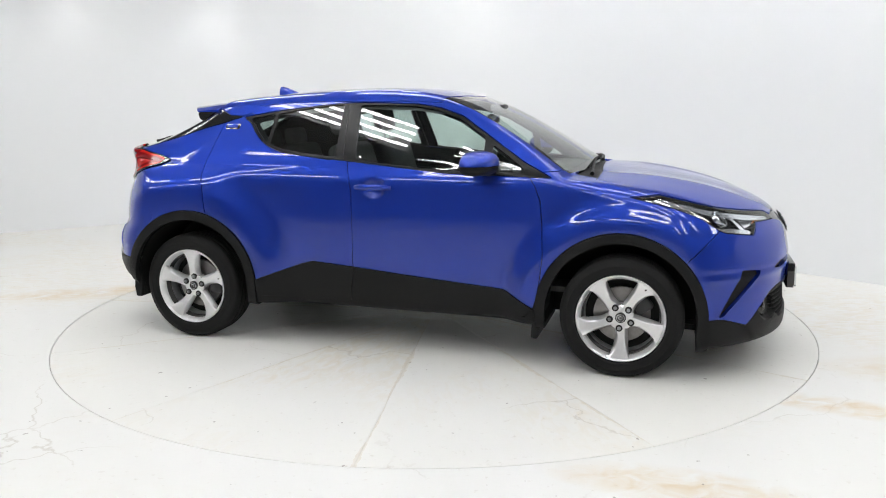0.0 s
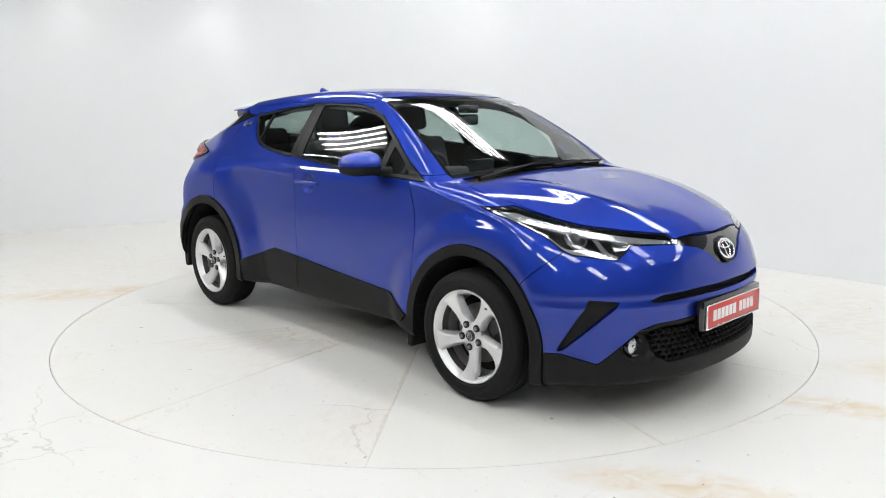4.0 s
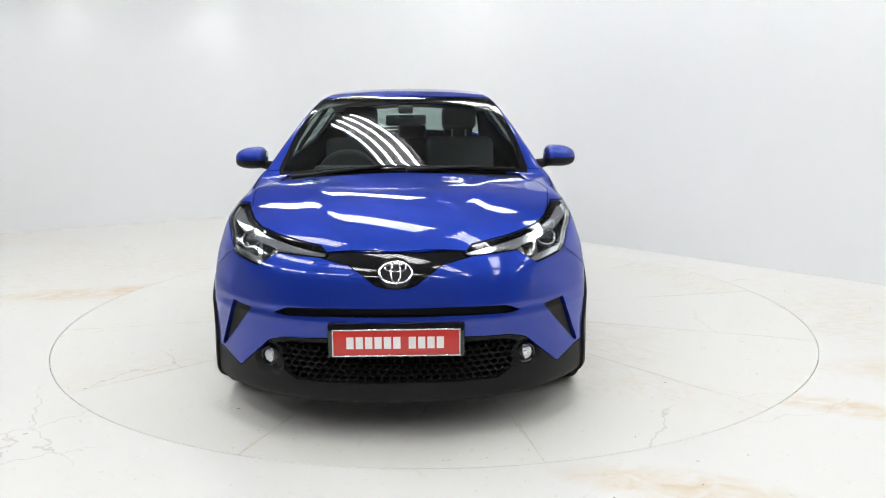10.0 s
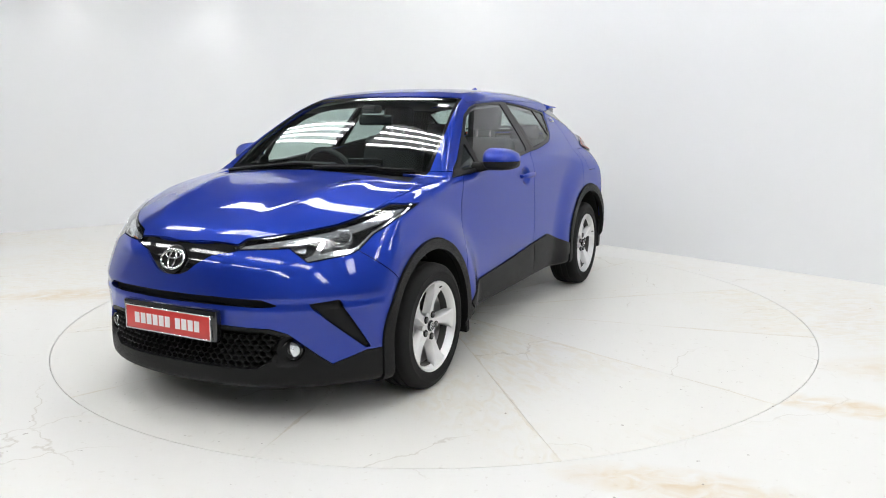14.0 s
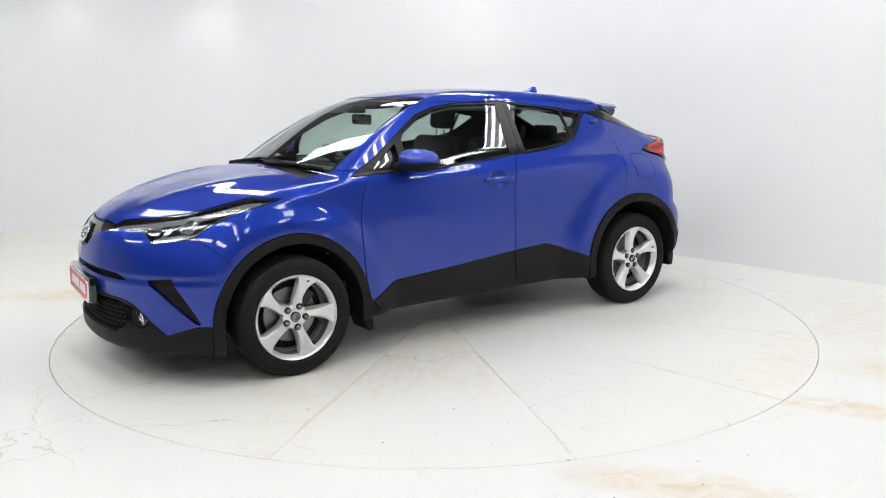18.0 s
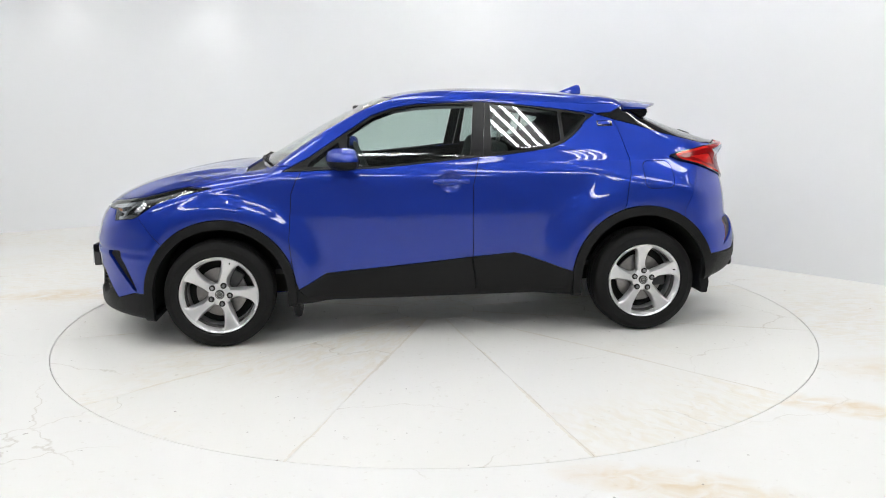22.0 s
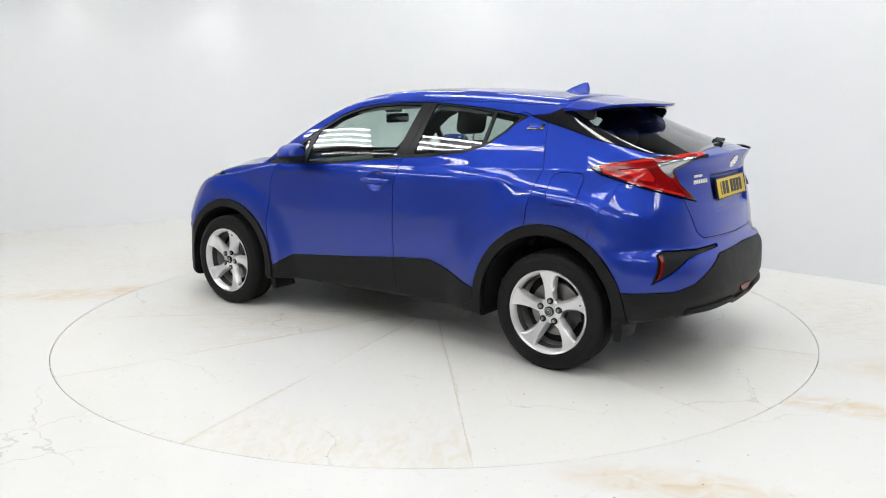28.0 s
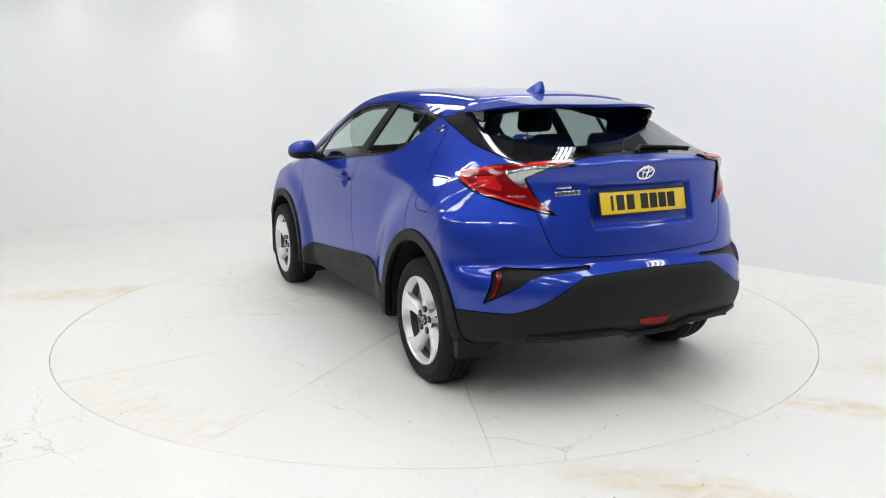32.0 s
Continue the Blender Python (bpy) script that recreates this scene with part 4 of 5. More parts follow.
word = []
x0 = -.2065
for k in range(11):
    if k != 6:
        word.append((x0, x0 + .030, -.025, .025))
    x0 += .0388 if k != 6 else .025
number_plate("front_plate", pose(2.222, 0, .468, 0, -2, 0), .520, .104, PLATE_RED, word, WHITE_INK, "red show plate with white bars in a silver frame", SILVER)
bm = bmesh.new()
box(bm, 2.175, 2.218, -.285, .285, .405, .548, .008)
part("plate_holder", bm, GLOSS, car, "black plate holder")
marks = [(-.197, -.182, -.036, .036)] + [(q, q + .045, -.036, .036) for q in (-.163, -.103, -.020, .035, .090, .145)]
m = facing(-2.0, 0, .975, 0)
m.translation = (-1.996, 0, .975)
number_plate("rear_plate", m, .515, .105, PLATE_YELLOW, marks, INK, "yellow rear plate with black bars", INK)
bm = bmesh.new()
box(bm, -1.99, -1.972, -.085, .085, .905, .911, .002)
part("plate_screw_strip", bm, CHROME, car, "thin chrome strip below the plate")
bm = bmesh.new()
slab(bm, [(-.095, .425), (.10, .432), (.09, .412), (.055, .398), (-.05, .394)], -2.114, -2.095, "x")
part("rear_fog_lamp", bm, RED, car, "red rear fog lamp in the bumper")

# lip along the bottom of the rear bumper, lowered in the middle
bm = bmesh.new()
rows = []
for k in range(37):
    y = -.64 + 1.28 * k / 36
    a = abs(y)
    dip = 1 - float(fall(np.array([a]), .13, .22)[0])
    z = .352 + .028 * dip
    x = float(tail_reach(np.array([y]), np.array([z + .02]))[0]) - .018 + .06 * max(0, a - .5)
    rows.append([bm.verts.new(q) for q in ((x + .12, y, z - .012), (x + .012, y, z - .016), (x, y, z - .008), (x, y, z + .010), (x + .014, y, z + .018), (x + .12, y, z + .018))])
for a, c in zip(rows, rows[1:]):
    for k in range(6):
        bm.faces.new((a[k], a[(k + 1) % 6], c[(k + 1) % 6], c[k]))
bm.faces.new(rows[0]), bm.faces.new(rows[-1])
bmesh.ops.recalc_face_normals(bm, faces=bm.faces[:])
part("rear_valance", bm, TRIM, car, "black lip below the rear bumper")

# honeycomb of the lower grille
bm = bmesh.new()
hexr = .0205
row = 0
z = .296
while z < .448:
    y = -.51 + (hexr * math.sqrt(3) / 2 if row % 2 else 0)
    while y < .52:
        if float(poly([(0, .452), (.45, .444), (.525, .426), (.485, .318), (.425, .282), (0, .288)], np.array([abs(y)]), np.array([z]))[0]) < -.004:
            rings = []
            for r, d in ((hexr * 1.0, -.012), (hexr * .80, -.016), (hexr * .74, -.042)):
                ring = []
                for k in range(6):
                    a = math.pi / 6 + k * math.pi / 3
                    yy, zz = y + r * math.cos(a) * 1.0, z + r * math.sin(a) * .80
                    ring.append(bm.verts.new((on_skin_front(yy, zz, d), yy, zz)))
                rings.append(ring)
            for a, b in zip(rings, rings[1:]):
                for k in range(6):
                    bm.faces.new((a[k], a[(k + 1) % 6], b[(k + 1) % 6], b[k]))
        y += hexr * math.sqrt(3)
    z += hexr * 1.5 * .80
    row += 1
part("grille_mesh", bm, TRIM, car, "black honeycomb mesh", smooth=False)


# wipers
def wiper(points, blade, name):
    bm = bmesh.new()
    tube(bm, points, [.012, .009, .006], 8)
    w = part(name, bm, TRIM, car, "black wiper")
    bm = bmesh.new()
    tube(bm, blade, .007, 6)
    part("blade", bm, RUBBER, w)


def over_screen(x, y, out=.02):
    return (x, y, float(top_height(np.array([x]), np.array([y]))[0]) + out)


wiper([over_screen(1.115, -.60, .006), over_screen(1.095, -.35, .012), over_screen(1.085, -.12, .014)], [over_screen(1.075, -.45, .008), over_screen(1.08, -.1, .009), over_screen(1.085, .15, .008)], "wiper")
wiper([over_screen(1.11, .02, .006), over_screen(1.09, .25, .013), over_screen(1.055, .42, .016)], [over_screen(1.08, .12, .008), over_screen(1.055, .42, .010), over_screen(1.005, .62, .009)], "wiper")
wiper([over_screen(-1.93, .0, .008), over_screen(-1.885, -.06, .020), over_screen(-1.87, -.26, .014)], [over_screen(-1.868, -.06, .007), over_screen(-1.85, -.26, .008), over_screen(-1.815, -.44, .007)], "rear_wiper")

# mud flaps, exhaust, axles
for s in (1, -1):
    for pts in ([(.915, .40), (.88, .40), (.845, .32), (.835, .17), (.87, .165), (.895, .26)], [(-1.69, .46), (-1.72, .46), (-1.745, .30), (-1.735, .235), (-1.695, .235), (-1.68, .33)]):
        bm = bmesh.new()
        slab(bm, pts, s * .68, s * .868, "y")
        bmesh.ops.bevel(bm, geom=bm.edges[:], offset=.004, segments=2, affect="EDGES")
        part("mud_flap", bm, TRIM, car, "black mud flap")
bm = bmesh.new()
tube(bm, [(-1.5, -.50, .27), (-1.7, -.50, .29), (-1.84, -.50, .29)], [.03, .03, .032], 14)
part("exhaust_pipe", bm, STEEL, car, "steel exhaust pipe")
for x in (WHEEL_X, -WHEEL_X):
    bm = bmesh.new()
    tube(bm, [(x, -.66, WHEEL_Z), (x, .66, WHEEL_Z)], .045, 12)
    part("axle", bm, DARK, car, "dark axle")


# ---- cabin ----
def cushion(bm, x0, x1, y0, y1, z0, z1, r):
    return box(bm, x0, x1, y0, y1, z0, z1, r, 3)


def seat(y):
    bm = bmesh.new()
    cushion(bm, -.30, .24, y - .26, y + .26, .52, .68, .05)
    s = part("front_seat", bm, CLOTH, car, "dark grey cloth front seat")
    bm = bmesh.new()
    cushion(bm, -.06, .07, y - .25, y + .25, 0, .60, .055)
    part("backrest", bm, CLOTH, s, "", pose(-.28, 0, .62, 0, -16, 0))
    bm = bmesh.new()
    cushion(bm, -.045, .045, y - .125, y + .125, 0, .17, .04)
    part("headrest", bm, CLOTH, s, "", pose(-.47, 0, 1.25, 0, -10, 0))
    for d in (-.05, .05):
        bm = bmesh.new()
        tube(bm, [(-.455, y + d, 1.18), (-.47, y + d, 1.28)], .006, 8)
        part("headrest_post", bm, STEEL, s)


seat(.36), seat(-.36)
bm = bmesh.new()
cushion(bm, -.98, -.52, -.62, .62, .50, .66, .05)
bench = part("rear_bench", bm, CLOTH, car, "dark grey cloth rear bench")
bm = bmesh.new()
cushion(bm, -.06, .06, -.60, .60, 0, .56, .05)
part("backrest", bm, CLOTH, bench, "", pose(-1.0, 0, .62, 0, -18, 0))
for y in (-.38, 0, .38):
    bm = bmesh.new()
    cushion(bm, -.04, .04, y - .12, y + .12, 0, .13, .035)
    part("headrest", bm, CLOTH, bench, "", pose(-1.19, 0, 1.14, 0, -12, 0))
bm = bmesh.new()
slab(bm, [(1.06, .96), (1.0, 1.035), (.80, 1.05), (.62, 1.035), (.55, .98), (.54, .80), (.62, .65), (1.05, .6)], -.72, .72, "y")
bmesh.ops.bevel(bm, geom=bm.edges[:], offset=.02, segments=3, affect="EDGES")
dash = part("dashboard", bm, DASH, car, "charcoal dashboard")
bm = bmesh.new()
slab(bm, [(-.11, .96), (.11, .96), (.125, 1.10), (-.125, 1.10)], .535, .555, "x")
part("screen", bm, GLOSS, dash, "black centre screen")
bm = bmesh.new()
box(bm, .55, .66, -.55, -.20, 1.02, 1.075, .02, 3)
part("instrument_hood", bm, DASH, dash)
bm = bmesh.new()
n = 36
rr = []
for k in range(n):
    a = 2 * math.pi * k / n
    o = Vector((0, math.cos(a), math.sin(a)))
    rr.append([bm.verts.new(o * .183 + .016 * (math.cos(b) * o + math.sin(b) * Vector((1, 0, 0)))) for b in [2 * math.pi * j / 8 for j in range(8)]])
for k in range(n):
    for j in range(8):
        bm.faces.new((rr[k][j], rr[(k + 1) % n][j], rr[(k + 1) % n][(j + 1) % 8], rr[k][(j + 1) % 8]))
wheel_at = pose(.42, -.36, .985, 0, 24, 0)
steer = part("steering_wheel", bm, DASH, car, "black steering wheel on the right-hand side", wheel_at)
bm = bmesh.new()
box(bm, -.01, .03, -.07, .07, -.06, .05, .02, 3)
part("wheel_boss", bm, DASH, steer)
for y0, y1, z0, z1 in ((-.175, -.05, -.015, .02), (.05, .175, -.015, .02), (-.02, .02, -.175, -.04)):
    bm = bmesh.new()
    box(bm, -.002, .014, y0, y1, z0, z1, .005)
    part("wheel_spoke", bm, DASH, steer)
bm = bmesh.new()
box(bm, .40, .425, -.125, .125, 1.305, 1.372, .015, 3)
rear_view = part("rear_view_mirror", bm, GLOSS, car, "black rear-view mirror")
bm = bmesh.new()
box(bm, .40, .50, -.045, .045, 1.38, 1.43, .012)
part("sensor_box", bm, DASH, rear_view)
bm = bmesh.new()
slab(bm, [(1.0, -.70), (-1.55, -.68), (-1.55, .68), (1.0, .70)], .40, .43)
part("cabin_floor", bm, DASH, car, "dark cabin floor")
bm = bmesh.new()
slab(bm, [(-1.15, -.58), (-1.80, -.52), (-1.80, .52), (-1.15, .58)], 1.085, 1.10)
part("parcel_shelf", bm, DASH, car, "dark parcel shelf")
n = 6
bm = bmesh.new()
grid = [[bm.verts.new(over_screen(.395 + .034 * i / n, .452 + .072 * j / n, .0015)) for j in range(n + 1)] for i in range(n + 1)]
for i in range(n):
    for j in range(n):
        bm.faces.new((grid[i][j], grid[i + 1][j], grid[i + 1][j + 1], grid[i][j + 1]))
part("windscreen_sticker", bm, WHITE_INK, car, "small white sticker on the windscreen")


# ---- the room ----
def surface(name, base, stains=False, marks=False, spots=()):
    """Painted white surface; stains: yellow-brown scuffs, marks: small dark flecks and hairline cracks."""
    m = material(name, base, 0.42, 0, 0, 0.4, 0.02, 1.3, 0.12, 60)
    nt = m.node_tree
    b = nt.nodes["Principled BSDF"]
    src = b.inputs["Base Color"].links[0].from_socket
    geo = nt.nodes.new("ShaderNodeTexCoord").outputs["Object"]

    def over(mask, color):
        nonlocal src
        mx = nt.nodes.new("ShaderNodeMix")
        mx.data_type = "RGBA"
        nt.links.new(mask, mx.inputs[0])
        nt.links.new(src, mx.inputs[6])
        mx.inputs[7].default_value = (*color, 1)
        src = mx.outputs[2]

    def ramp(value, lo, hi, top):
        r = nt.nodes.new("ShaderNodeMapRange")
        r.inputs["From Min"].default_value, r.inputs["From Max"].default_value = lo, hi
        r.inputs["To Max"].default_value = top
        nt.links.new(value, r.inputs["Value"])
        return r.outputs["Result"]

    def noise_of(scale, detail=6, dist=0.0, squash=None):
        n = nt.nodes.new("ShaderNodeTexNoise")
        n.inputs["Scale"].default_value, n.inputs["Detail"].default_value, n.inputs["Distortion"].default_value = scale, detail, dist
        if squash:
            mp = nt.nodes.new("ShaderNodeMapping")
            mp.inputs["Scale"].default_value = squash
            nt.links.new(geo, mp.inputs[0])
            nt.links.new(mp.outputs[0], n.inputs["Vector"])
        else:
            nt.links.new(geo, n.inputs["Vector"])
        return n.outputs["Fac"]

    def times(a, c):
        q = nt.nodes.new("ShaderNodeMath")
        q.operation = "MULTIPLY"
        nt.links.new(a, q.inputs[0])
        nt.links.new(c, q.inputs[1])
        return q.outputs[0]

    if stains:
        over(times(ramp(noise_of(.55, 5, .6), .46, .66, 1.0), ramp(noise_of(9, 8, 1.0, (1, 2.2, 1)), .40, .78, .55)), (.63, .54, .38))
        for cx, cy, rx, ry, rot in spots:
            mp = nt.nodes.new("ShaderNodeMapping")
            mp.vector_type = "TEXTURE"
            mp.inputs["Location"].default_value = (cx, cy, 0)
            mp.inputs["Rotation"].default_value = (0, 0, math.radians(rot))
            mp.inputs["Scale"].default_value = (rx, ry, 1)
            ball = nt.nodes.new("ShaderNodeTexGradient")
            ball.gradient_type = "SPHERICAL"
            nt.links.new(geo, mp.inputs[0])
            nt.links.new(mp.outputs[0], ball.inputs[0])
            over(times(ramp(ball.outputs["Fac"], .0, .5, 1.0), ramp(noise_of(7, 8, .8, (1, 1.6, 1)), .32, .70, .85)), (.62, .50, .33))
        over(ramp(noise_of(30, 4, .2), .64, .80, .42), (.45, .40, .33))
    if marks:
        v = nt.nodes.new("ShaderNodeTexVoronoi")
        v.feature = "DISTANCE_TO_EDGE"
        v.inputs["Scale"].default_value = .75
        mp = nt.nodes.new("ShaderNodeVectorMath")
        wob = nt.nodes.new("ShaderNodeTexNoise")
        wob.inputs["Scale"].default_value, wob.inputs["Detail"].default_value = 5, 8
        nt.links.new(geo, wob.inputs["Vector"])
        sc = nt.nodes.new("ShaderNodeVectorMath")
        sc.operation = "SCALE"
        sc.inputs[3].default_value = .22
        nt.links.new(wob.outputs["Color"], sc.inputs[0])
        nt.links.new(geo, mp.inputs[0])
        nt.links.new(sc.outputs[0], mp.inputs[1])
        nt.links.new(mp.outputs[0], v.inputs["Vector"])
        over(times(ramp(v.outputs["Distance"], .0045, .0005, .42), ramp(noise_of(1.4, 3), .50, .62, 1.0)), (.40, .35, .28))
        over(ramp(noise_of(22, 2, .0), .742, .772, .75), (.28, .25, .22))
    nt.links.new(src, b.inputs["Base Color"])
    return m


WALL = material("white_painted_wall", (.80, .81, .82), 0.55, 0, 0, 0.3, 0.015, 0.8, 0.1, 30)
# grey for added walls out of view, keeps white off the car's flanks
UNSEEN_WALL = material("unseen_wall_grey", (.40, .405, .41), 0.6, 0, 0, 0.3, 0.03, 0.8, 0.1, 30)
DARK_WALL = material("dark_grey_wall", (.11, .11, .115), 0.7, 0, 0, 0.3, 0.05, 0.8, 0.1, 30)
FLOOR = surface("worn_white_floor_paint", (.725, .720, .695), True, True, ((.92, -2.63, .55, .17, -18), (1.95, -1.88, .55, .14, -28), (3.2, -1.5, 1.2, .35, -10), (-2.6, .6, 1.0, .25, 12)))
PLATE = surface("worn_white_table_paint", (.725, .718, .682), True, True)
SEAM = material("dusty_seam", (.56, .55, .52), 0.9, 0, 0, 0.2, 0.55, 2.5)
GAP = material("dark_joint", (.05, .048, .045), 0.9, 0, 0, 0.2, 0.2, 30)
CEILING = material("dark_metal_ceiling", (.27, .272, .278), 0.7, 0, 0, 0.3, 0.2, 3)

# walls: two long sides that meet in a rounded corner, closed behind the camera by added unseen walls
LEFT_DIR, RIGHT_DIR = Vector((2.76, 1.47, 0)).normalized(), Vector((2.01, -2.09, 0)).normalized()
CORNER = Vector((-1.26, 5.57, 0))


def rounded_corner(corner, d_in, d_out, back, n=14):
    p0, p2 = corner - d_in * back, corner + d_out * back
    return [tuple((p0 * (1 - q) ** 2 + corner * 2 * q * (1 - q) + p2 * q * q).xy) for q in [i / n for i in range(n + 1)]]


PLAN = [(-9.5, tuple(CORNER - LEFT_DIR * ((CORNER.x + 9.5) / LEFT_DIR.x))[1])] + rounded_corner(CORNER, LEFT_DIR, RIGHT_DIR, 2.2)
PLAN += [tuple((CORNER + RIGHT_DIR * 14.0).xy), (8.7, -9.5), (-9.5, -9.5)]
WALL_H = 4.6


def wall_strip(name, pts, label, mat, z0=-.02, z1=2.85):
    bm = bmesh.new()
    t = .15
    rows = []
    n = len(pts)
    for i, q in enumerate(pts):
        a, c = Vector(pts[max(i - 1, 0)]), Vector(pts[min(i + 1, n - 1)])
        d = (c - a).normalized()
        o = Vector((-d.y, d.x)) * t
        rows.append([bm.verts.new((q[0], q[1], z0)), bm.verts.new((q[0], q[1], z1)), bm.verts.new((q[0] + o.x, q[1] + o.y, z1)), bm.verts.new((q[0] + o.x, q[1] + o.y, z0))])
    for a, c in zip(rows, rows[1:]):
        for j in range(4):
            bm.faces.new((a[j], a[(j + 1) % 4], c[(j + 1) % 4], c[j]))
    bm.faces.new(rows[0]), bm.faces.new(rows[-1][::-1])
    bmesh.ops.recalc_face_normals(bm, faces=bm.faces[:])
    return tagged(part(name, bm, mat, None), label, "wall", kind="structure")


wall_strip("wall_back", PLAN[:len(PLAN) - 2], "plain white painted studio wall with a rounded corner", WALL)
# east, south, west: added out of view, toned down to darken paint reflections
wall_strip("wall_east", [PLAN[-3], PLAN[-2]], "unseen hall wall, greyed to dim the reflections on the car", UNSEEN_WALL)
wall_strip("wall_south", [PLAN[-2], PLAN[-1]], "unseen hall wall, darkened to deepen the reflections on the car", DARK_WALL)
wall_strip("wall_west", [PLAN[-1], PLAN[0]], "unseen hall wall, greyed to dim the reflections on the car", UNSEEN_WALL)

UPPER = [("wall_upper_back", PLAN[:len(PLAN) - 2]), ("wall_upper_east", [PLAN[-3], PLAN[-2]]), ("wall_upper_south", [PLAN[-2], PLAN[-1]]), ("wall_upper_west", [PLAN[-1], PLAN[0]])]
for name, pts in UPPER:
    wall_strip(name, pts, "dark upper hall wall above the white studio wall", DARK_WALL, 2.85, WALL_H)

# floor with a round hole for the turntable
bm = bmesh.new()
N = 144
hole = [bm.verts.new((math.cos(2 * math.pi * i / N) * (TABLE_R + .004), math.sin(2 * math.pi * i / N) * (TABLE_R + .004), 0)) for i in range(N)]
deep = [bm.verts.new((v.co.x, v.co.y, -.06)) for v in hole]
rim = [bm.verts.new((math.cos(2 * math.pi * i / N) * 16, math.sin(2 * math.pi * i / N) * 16, 0)) for i in range(N)]
for i in range(N):
    j = (i + 1) % N
    bm.faces.new((hole[i], rim[i], rim[j], hole[j]))
    bm.faces.new((hole[i], hole[j], deep[j], deep[i]))
tagged(part("floor", bm, FLOOR, None, smooth=False), "white painted concrete floor with worn yellowish stains", "floor", kind="structure")
bm = bmesh.new()
bmesh.ops.create_circle(bm, cap_ends=True, segments=96, radius=TABLE_R + .05, matrix=Matrix.Translation((0, 0, -.058)))
tagged(part("pit", bm, GAP, None, smooth=False), "dark pit below the turntable", "pit", kind="structure")

# turntable: twelve plates round a hub plate
turntable = tagged(new("turntable"), "round white painted turntable of twelve plates, scuffed and stained", "turntable")
HUB_R = .27


def sector_mesh():
    bm = bmesh.new()
    n = 12
    half, g = math.radians(15), .0004
    def ring(r, z, inset):
        a = half - (g + inset) / r
        return [bm.verts.new((r * math.cos(-a + 2 * a * i / n), r * math.sin(-a + 2 * a * i / n), z)) for i in range(n + 1)]
    r0, r1 = HUB_R + .003, TABLE_R
    t0, t1, e0, e1, b0, b1 = ring(r0 + .001, 0, .0006), ring(r1 - .001, 0, .0006), ring(r0, -.0012, 0), ring(r1, -.0012, 0), ring(r0, -.004, 0), ring(r1, -.004, 0)
    mid = [ring(r0 + (r1 - r0) * q, 0, .0006) for q in (.25, .5, .75)]
    for a, c in zip([t0] + mid, mid + [t1]):
        for i in range(n):
            bm.faces.new((a[i], c[i], c[i + 1], a[i + 1]))
    for i in range(n):
        bm.faces.new((t1[i], e1[i], e1[i + 1], t1[i + 1]))
        bm.faces.new((e1[i], b1[i], b1[i + 1], e1[i + 1]))
        bm.faces.new((t0[i + 1], e0[i + 1], e0[i], t0[i]))
        bm.faces.new((e0[i + 1], b0[i + 1], b0[i], e0[i]))
    for k in (0, n):
        line = [t0[k]] + [q[k] for q in mid] + [t1[k]]
        bm.faces.new(line + [e1[k], b1[k], b0[k], e0[k]])
    bmesh.ops.recalc_face_normals(bm, faces=bm.faces[:])
    me = bpy.data.meshes.new("plate")
    bm.to_mesh(me)
    bm.free()
    return me


def plate_material():
    """Table paint whose stains differ from plate to plate."""
    nt = PLATE.node_tree
    info = nt.nodes.new("ShaderNodeObjectInfo")
    for n in nt.nodes:
        if n.bl_idname == "ShaderNodeTexCoord":
            add = nt.nodes.new("ShaderNodeVectorMath")
            sc = nt.nodes.new("ShaderNodeMath")
            sc.operation, sc.inputs[1].default_value = "MULTIPLY", 40.0
            nt.links.new(info.outputs["Random"], sc.inputs[0])
            targets = [l.to_socket for l in n.outputs["Object"].links]
            for q in targets:
                nt.links.new(add.outputs[0], q)
            nt.links.new(n.outputs["Object"], add.inputs[0])
            nt.links.new(sc.outputs[0], add.inputs[1])
    return PLATE


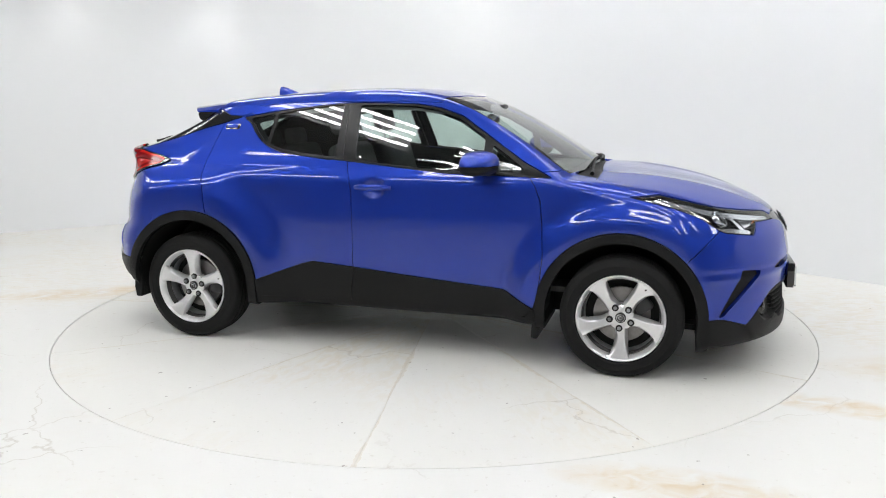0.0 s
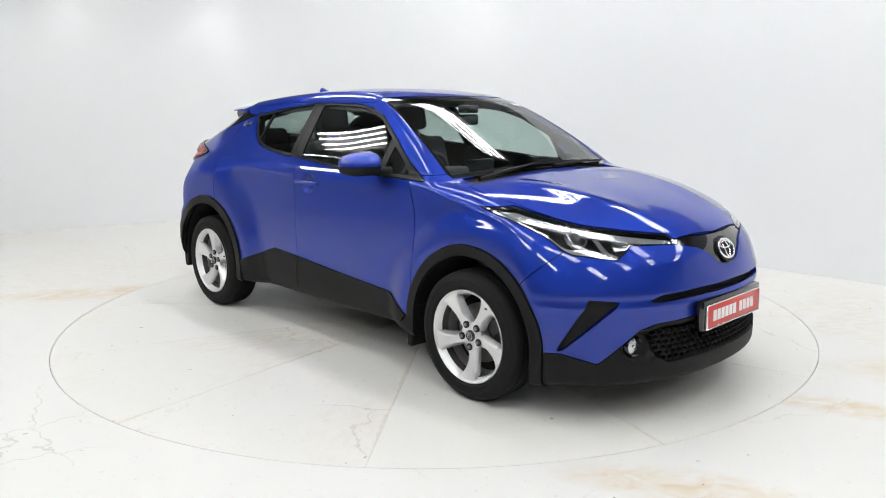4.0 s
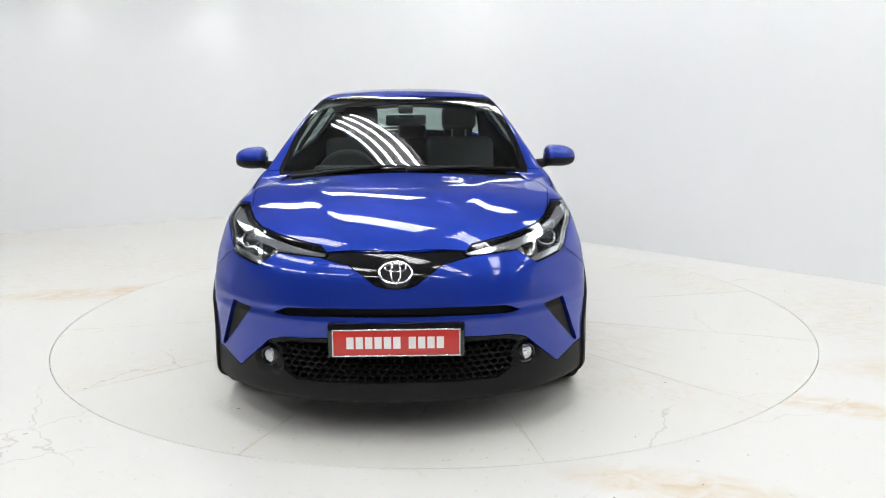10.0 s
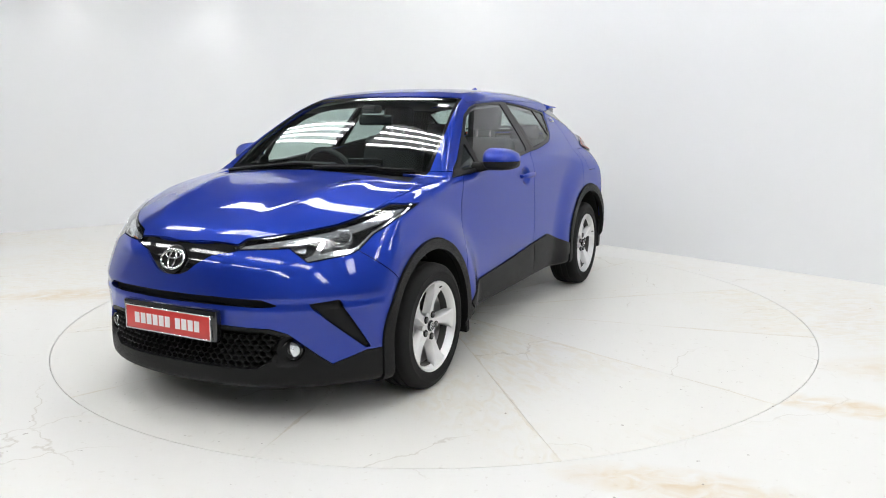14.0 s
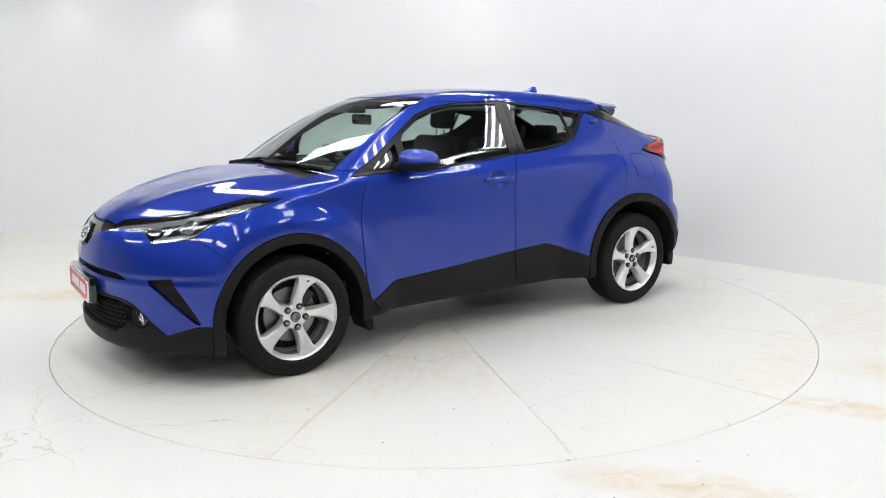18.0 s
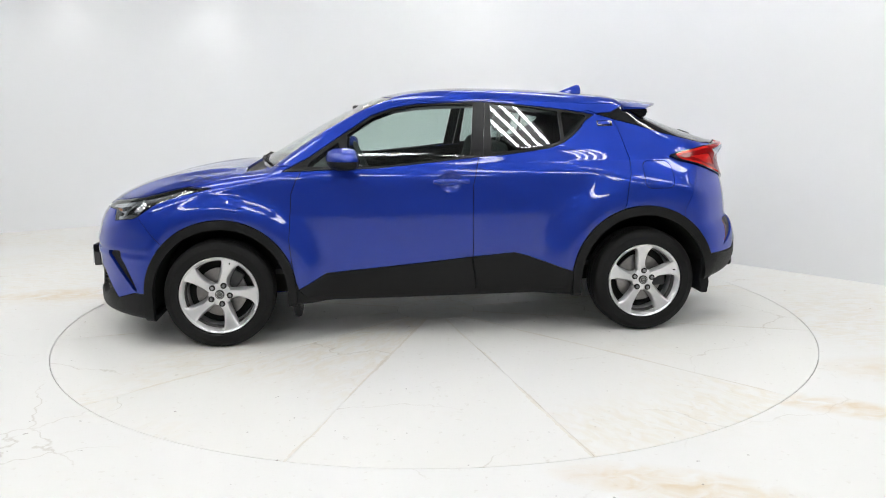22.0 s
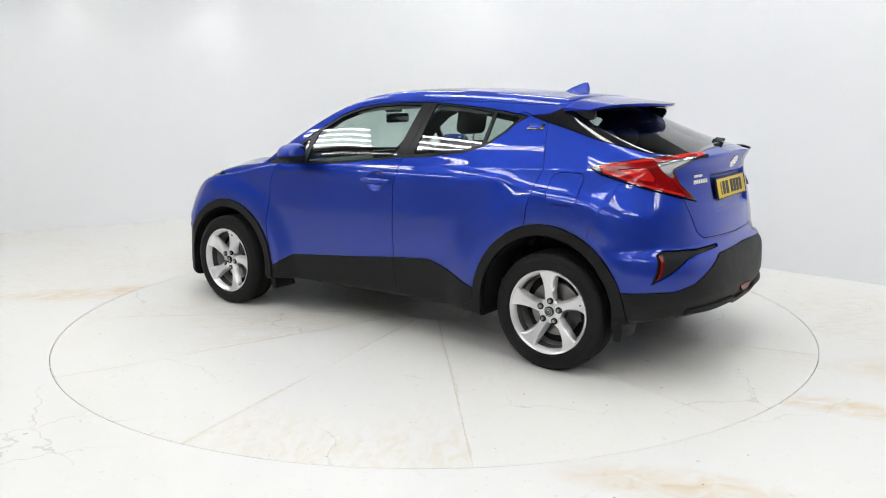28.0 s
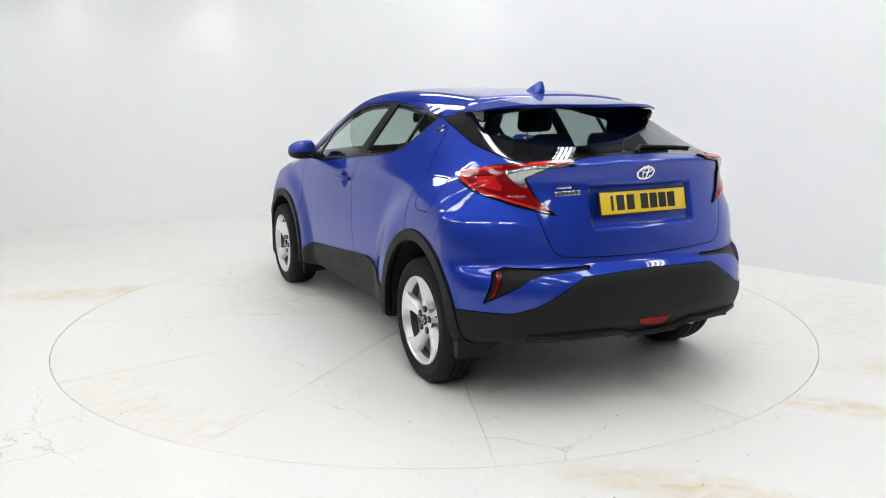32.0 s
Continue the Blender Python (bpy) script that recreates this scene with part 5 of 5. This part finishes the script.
def worn_joints():
    """Chipped, browned paint in patches along both straight edges of a plate."""
    nt = PLATE.node_tree
    b = nt.nodes["Principled BSDF"]
    src = b.inputs["Base Color"].links[0].from_socket

    def calc(op, a, c):
        q = nt.nodes.new("ShaderNodeMath")
        q.operation = op
        for k, w in ((0, a), (1, c)):
            if isinstance(w, (int, float)):
                q.inputs[k].default_value = w
            elif w is not None:
                nt.links.new(w, q.inputs[k])
        return q.outputs[0]

    at = nt.nodes.new("ShaderNodeTexCoord").outputs["Object"]
    info = nt.nodes.new("ShaderNodeObjectInfo").outputs["Random"]
    xyz = nt.nodes.new("ShaderNodeSeparateXYZ")
    nt.links.new(at, xyz.inputs[0])
    away = calc("ABSOLUTE", calc("SUBTRACT", calc("MULTIPLY", xyz.outputs[0], math.sin(math.radians(15))), calc("MULTIPLY", calc("ABSOLUTE", xyz.outputs[1], None), math.cos(math.radians(15)))), None)
    fields = []
    for scale, detail in ((1.6, 3), (24, 7)):
        n = nt.nodes.new("ShaderNodeTexNoise")
        n.noise_dimensions = "4D"
        n.inputs["Scale"].default_value, n.inputs["Detail"].default_value = scale, detail
        nt.links.new(at, n.inputs["Vector"])
        nt.links.new(calc("MULTIPLY", info, 30.0), n.inputs["W"])
        fields.append(n.outputs["Fac"])
    reach = calc("MULTIPLY", calc("MAXIMUM", calc("SUBTRACT", fields[0], .47), 0.0), .13)
    near = calc("GREATER_THAN", calc("MULTIPLY", reach, calc("MULTIPLY", fields[1], 1.6)), away)
    mx = nt.nodes.new("ShaderNodeMix")
    mx.data_type = "RGBA"
    nt.links.new(calc("MULTIPLY", near, calc("MULTIPLY", fields[1], .7)), mx.inputs[0])
    nt.links.new(src, mx.inputs[6])
    mx.inputs[7].default_value = (.57, .49, .36, 1)
    nt.links.new(mx.outputs[2], b.inputs["Base Color"])


plate_material()
worn_joints()
plate = sector_mesh()
plate.materials.append(PLATE)
for k in range(12):
    child("plate", plate, turntable, m=pose(0, 0, 0, 0, 0, 10 + 30 * k + 15))
part("base_disc", lathe([(0, -.0022), (TABLE_R, -.0022), (TABLE_R, -.05), (0, -.05)], 144, "z"), SEAM, turntable, "grey base disc under the plates", smooth=False)
part("hub_plate", lathe([(0, 0), (HUB_R - .001, 0), (HUB_R, -.0012), (HUB_R, -.004), (0, -.004)], 64, "z"), PLATE, turntable, "cracked round hub plate", smooth=False)

# ceiling and its lamps
bm = bmesh.new()
slab(bm, [(-10, -10), (9.5, -10), (9.5, 11), (-10, 11)], WALL_H + .02, WALL_H + .1)
tagged(part("ceiling", bm, CEILING, None, smooth=False), "dark corrugated metal ceiling", "ceiling", kind="structure")
TUBE = glowing("fluorescent_tube", (.985, .99, .99), TUBE_GLOW)
TRAY = material("grey_lamp_tray", (.16, .16, .165), 0.4, 0, 0, 0.4, 0.03, 5)


def lamp_bank(length=1.5, tubes=4, pitch=.16):
    w = tubes * pitch
    bank = new("ceiling_lamp")
    bm = bmesh.new()
    box(bm, -length / 2 - .06, length / 2 + .06, -w / 2, w / 2, .05, .09, .008)
    for q in (-1, 1):
        box(bm, -length / 2 - .06, length / 2 + .06, q * w / 2 - .008, q * w / 2 + .008, -.05, .06, .003)
        box(bm, q * (length / 2 + .06) - .008, q * (length / 2 + .06) + .008, -w / 2, w / 2, -.05, .06, .003)
    part("tray", bm, TRAY, bank, "grey lamp tray")
    for i in range(tubes):
        y = (i - (tubes - 1) / 2) * pitch
        bm = bmesh.new()
        tube(bm, [(-length / 2, y, .02), (length / 2, y, .02)], .0200, 10)
        part("tube", bm, TUBE, bank)
        for s in (-1, 1):
            bm = bmesh.new()
            box(bm, s * (length / 2 + .02) - .02, s * (length / 2 + .02) + .02, y - .02, y + .02, -.01, .055, .004)
            part("holder", bm, TRAY, bank)
    return tagged(bank, "bank of four fluorescent tubes on a grey tray", "ceiling lamp", "ceiling lamps")


first = lamp_bank(1.9, 4, .12)
ACROSS, ALONG = Vector((.721, .693)), Vector((.693, -.721))
count = 0
for row in (2.1, 0, -2.1, -4.2, -6.3):
    for step in range(-3, 4):
        q = ACROSS * row + ALONG * (-.75 + 2.6 * step)
        if -8.5 < q.x < 7.5 and -8.5 < q.y and -.47 * q.x + .883 * q.y < 4.6:
            m = pose(q.x, q.y, 3.95, 0, 0, -46.1)
            if count == 0:
                first.matrix_basis = m
            else:
                copy_thing(first, m)
            count += 1


# spot lamps that wash the back wall from above
LENS = glowing("spot_lens", (1.0, .97, .93), 6.0)


def wall_spot(at, towards, power):
    spot = new("wall_spot")
    spot.matrix_basis = Matrix.Translation(at)
    aim = (Vector(towards) - Vector(at)).to_track_quat("-Z", "Y").to_matrix().to_4x4()
    part("housing", lathe([(0, .16), (.035, .155), (.05, .13), (.05, -.02), (.062, -.03), (.062, -.036), (.046, -.034), (.044, .0), (0, .0)], 28, "z"), TRAY, spot, "grey spot housing", aim)
    part("lens", lathe([(0, -.004), (.043, -.003), (.043, .002)], 24, "z"), LENS, spot, "lit lens", aim)
    bm = bmesh.new()
    tube(bm, [(0, 0, .08), (0, 0, WALL_H + .015 - at[2])], .012, 8)
    part("stem", bm, TRAY, spot, "grey stem up to the ceiling")
    data = bpy.data.lights.new("spot_light", "SPOT")
    data.energy, data.spot_size, data.spot_blend, data.shadow_soft_size, data.color = power, radians(75), 1.0, .04, (1.0, .98, .95)
    light = new("spot_light", data)
    light.parent = spot
    light.matrix_basis = aim @ Matrix.Translation((0, 0, -.05))
    return tagged(spot, "grey spot lamp on a stem, washing the white wall", "spot lamp", "wall spots")


for q, inward in (((-4.17, 4.01), (.47, -.883)), ((-2.8, 4.74), (.47, -.883)), ((.53, 3.7), (-.721, -.693))):
    a, c = Vector(q), Vector(inward)
    wall_spot((*(a + c * .42), 3.15), (*(a + c * .06), 1.2), 10.0)


# ---- what moves ----
def motions():
    """The turntable turns and carries the car."""
    turn, ride = [], []
    for k in range(33):
        a = table_angle(k)
        m = pose(0, 0, 0, 0, 0, a)
        turn.append((float(k), m))
        ride.append((float(k), m @ pose(CAR_OFFSET[0], CAR_OFFSET[1], 0)))
    walk(turntable, turn)
    walk(car, ride)


motions()
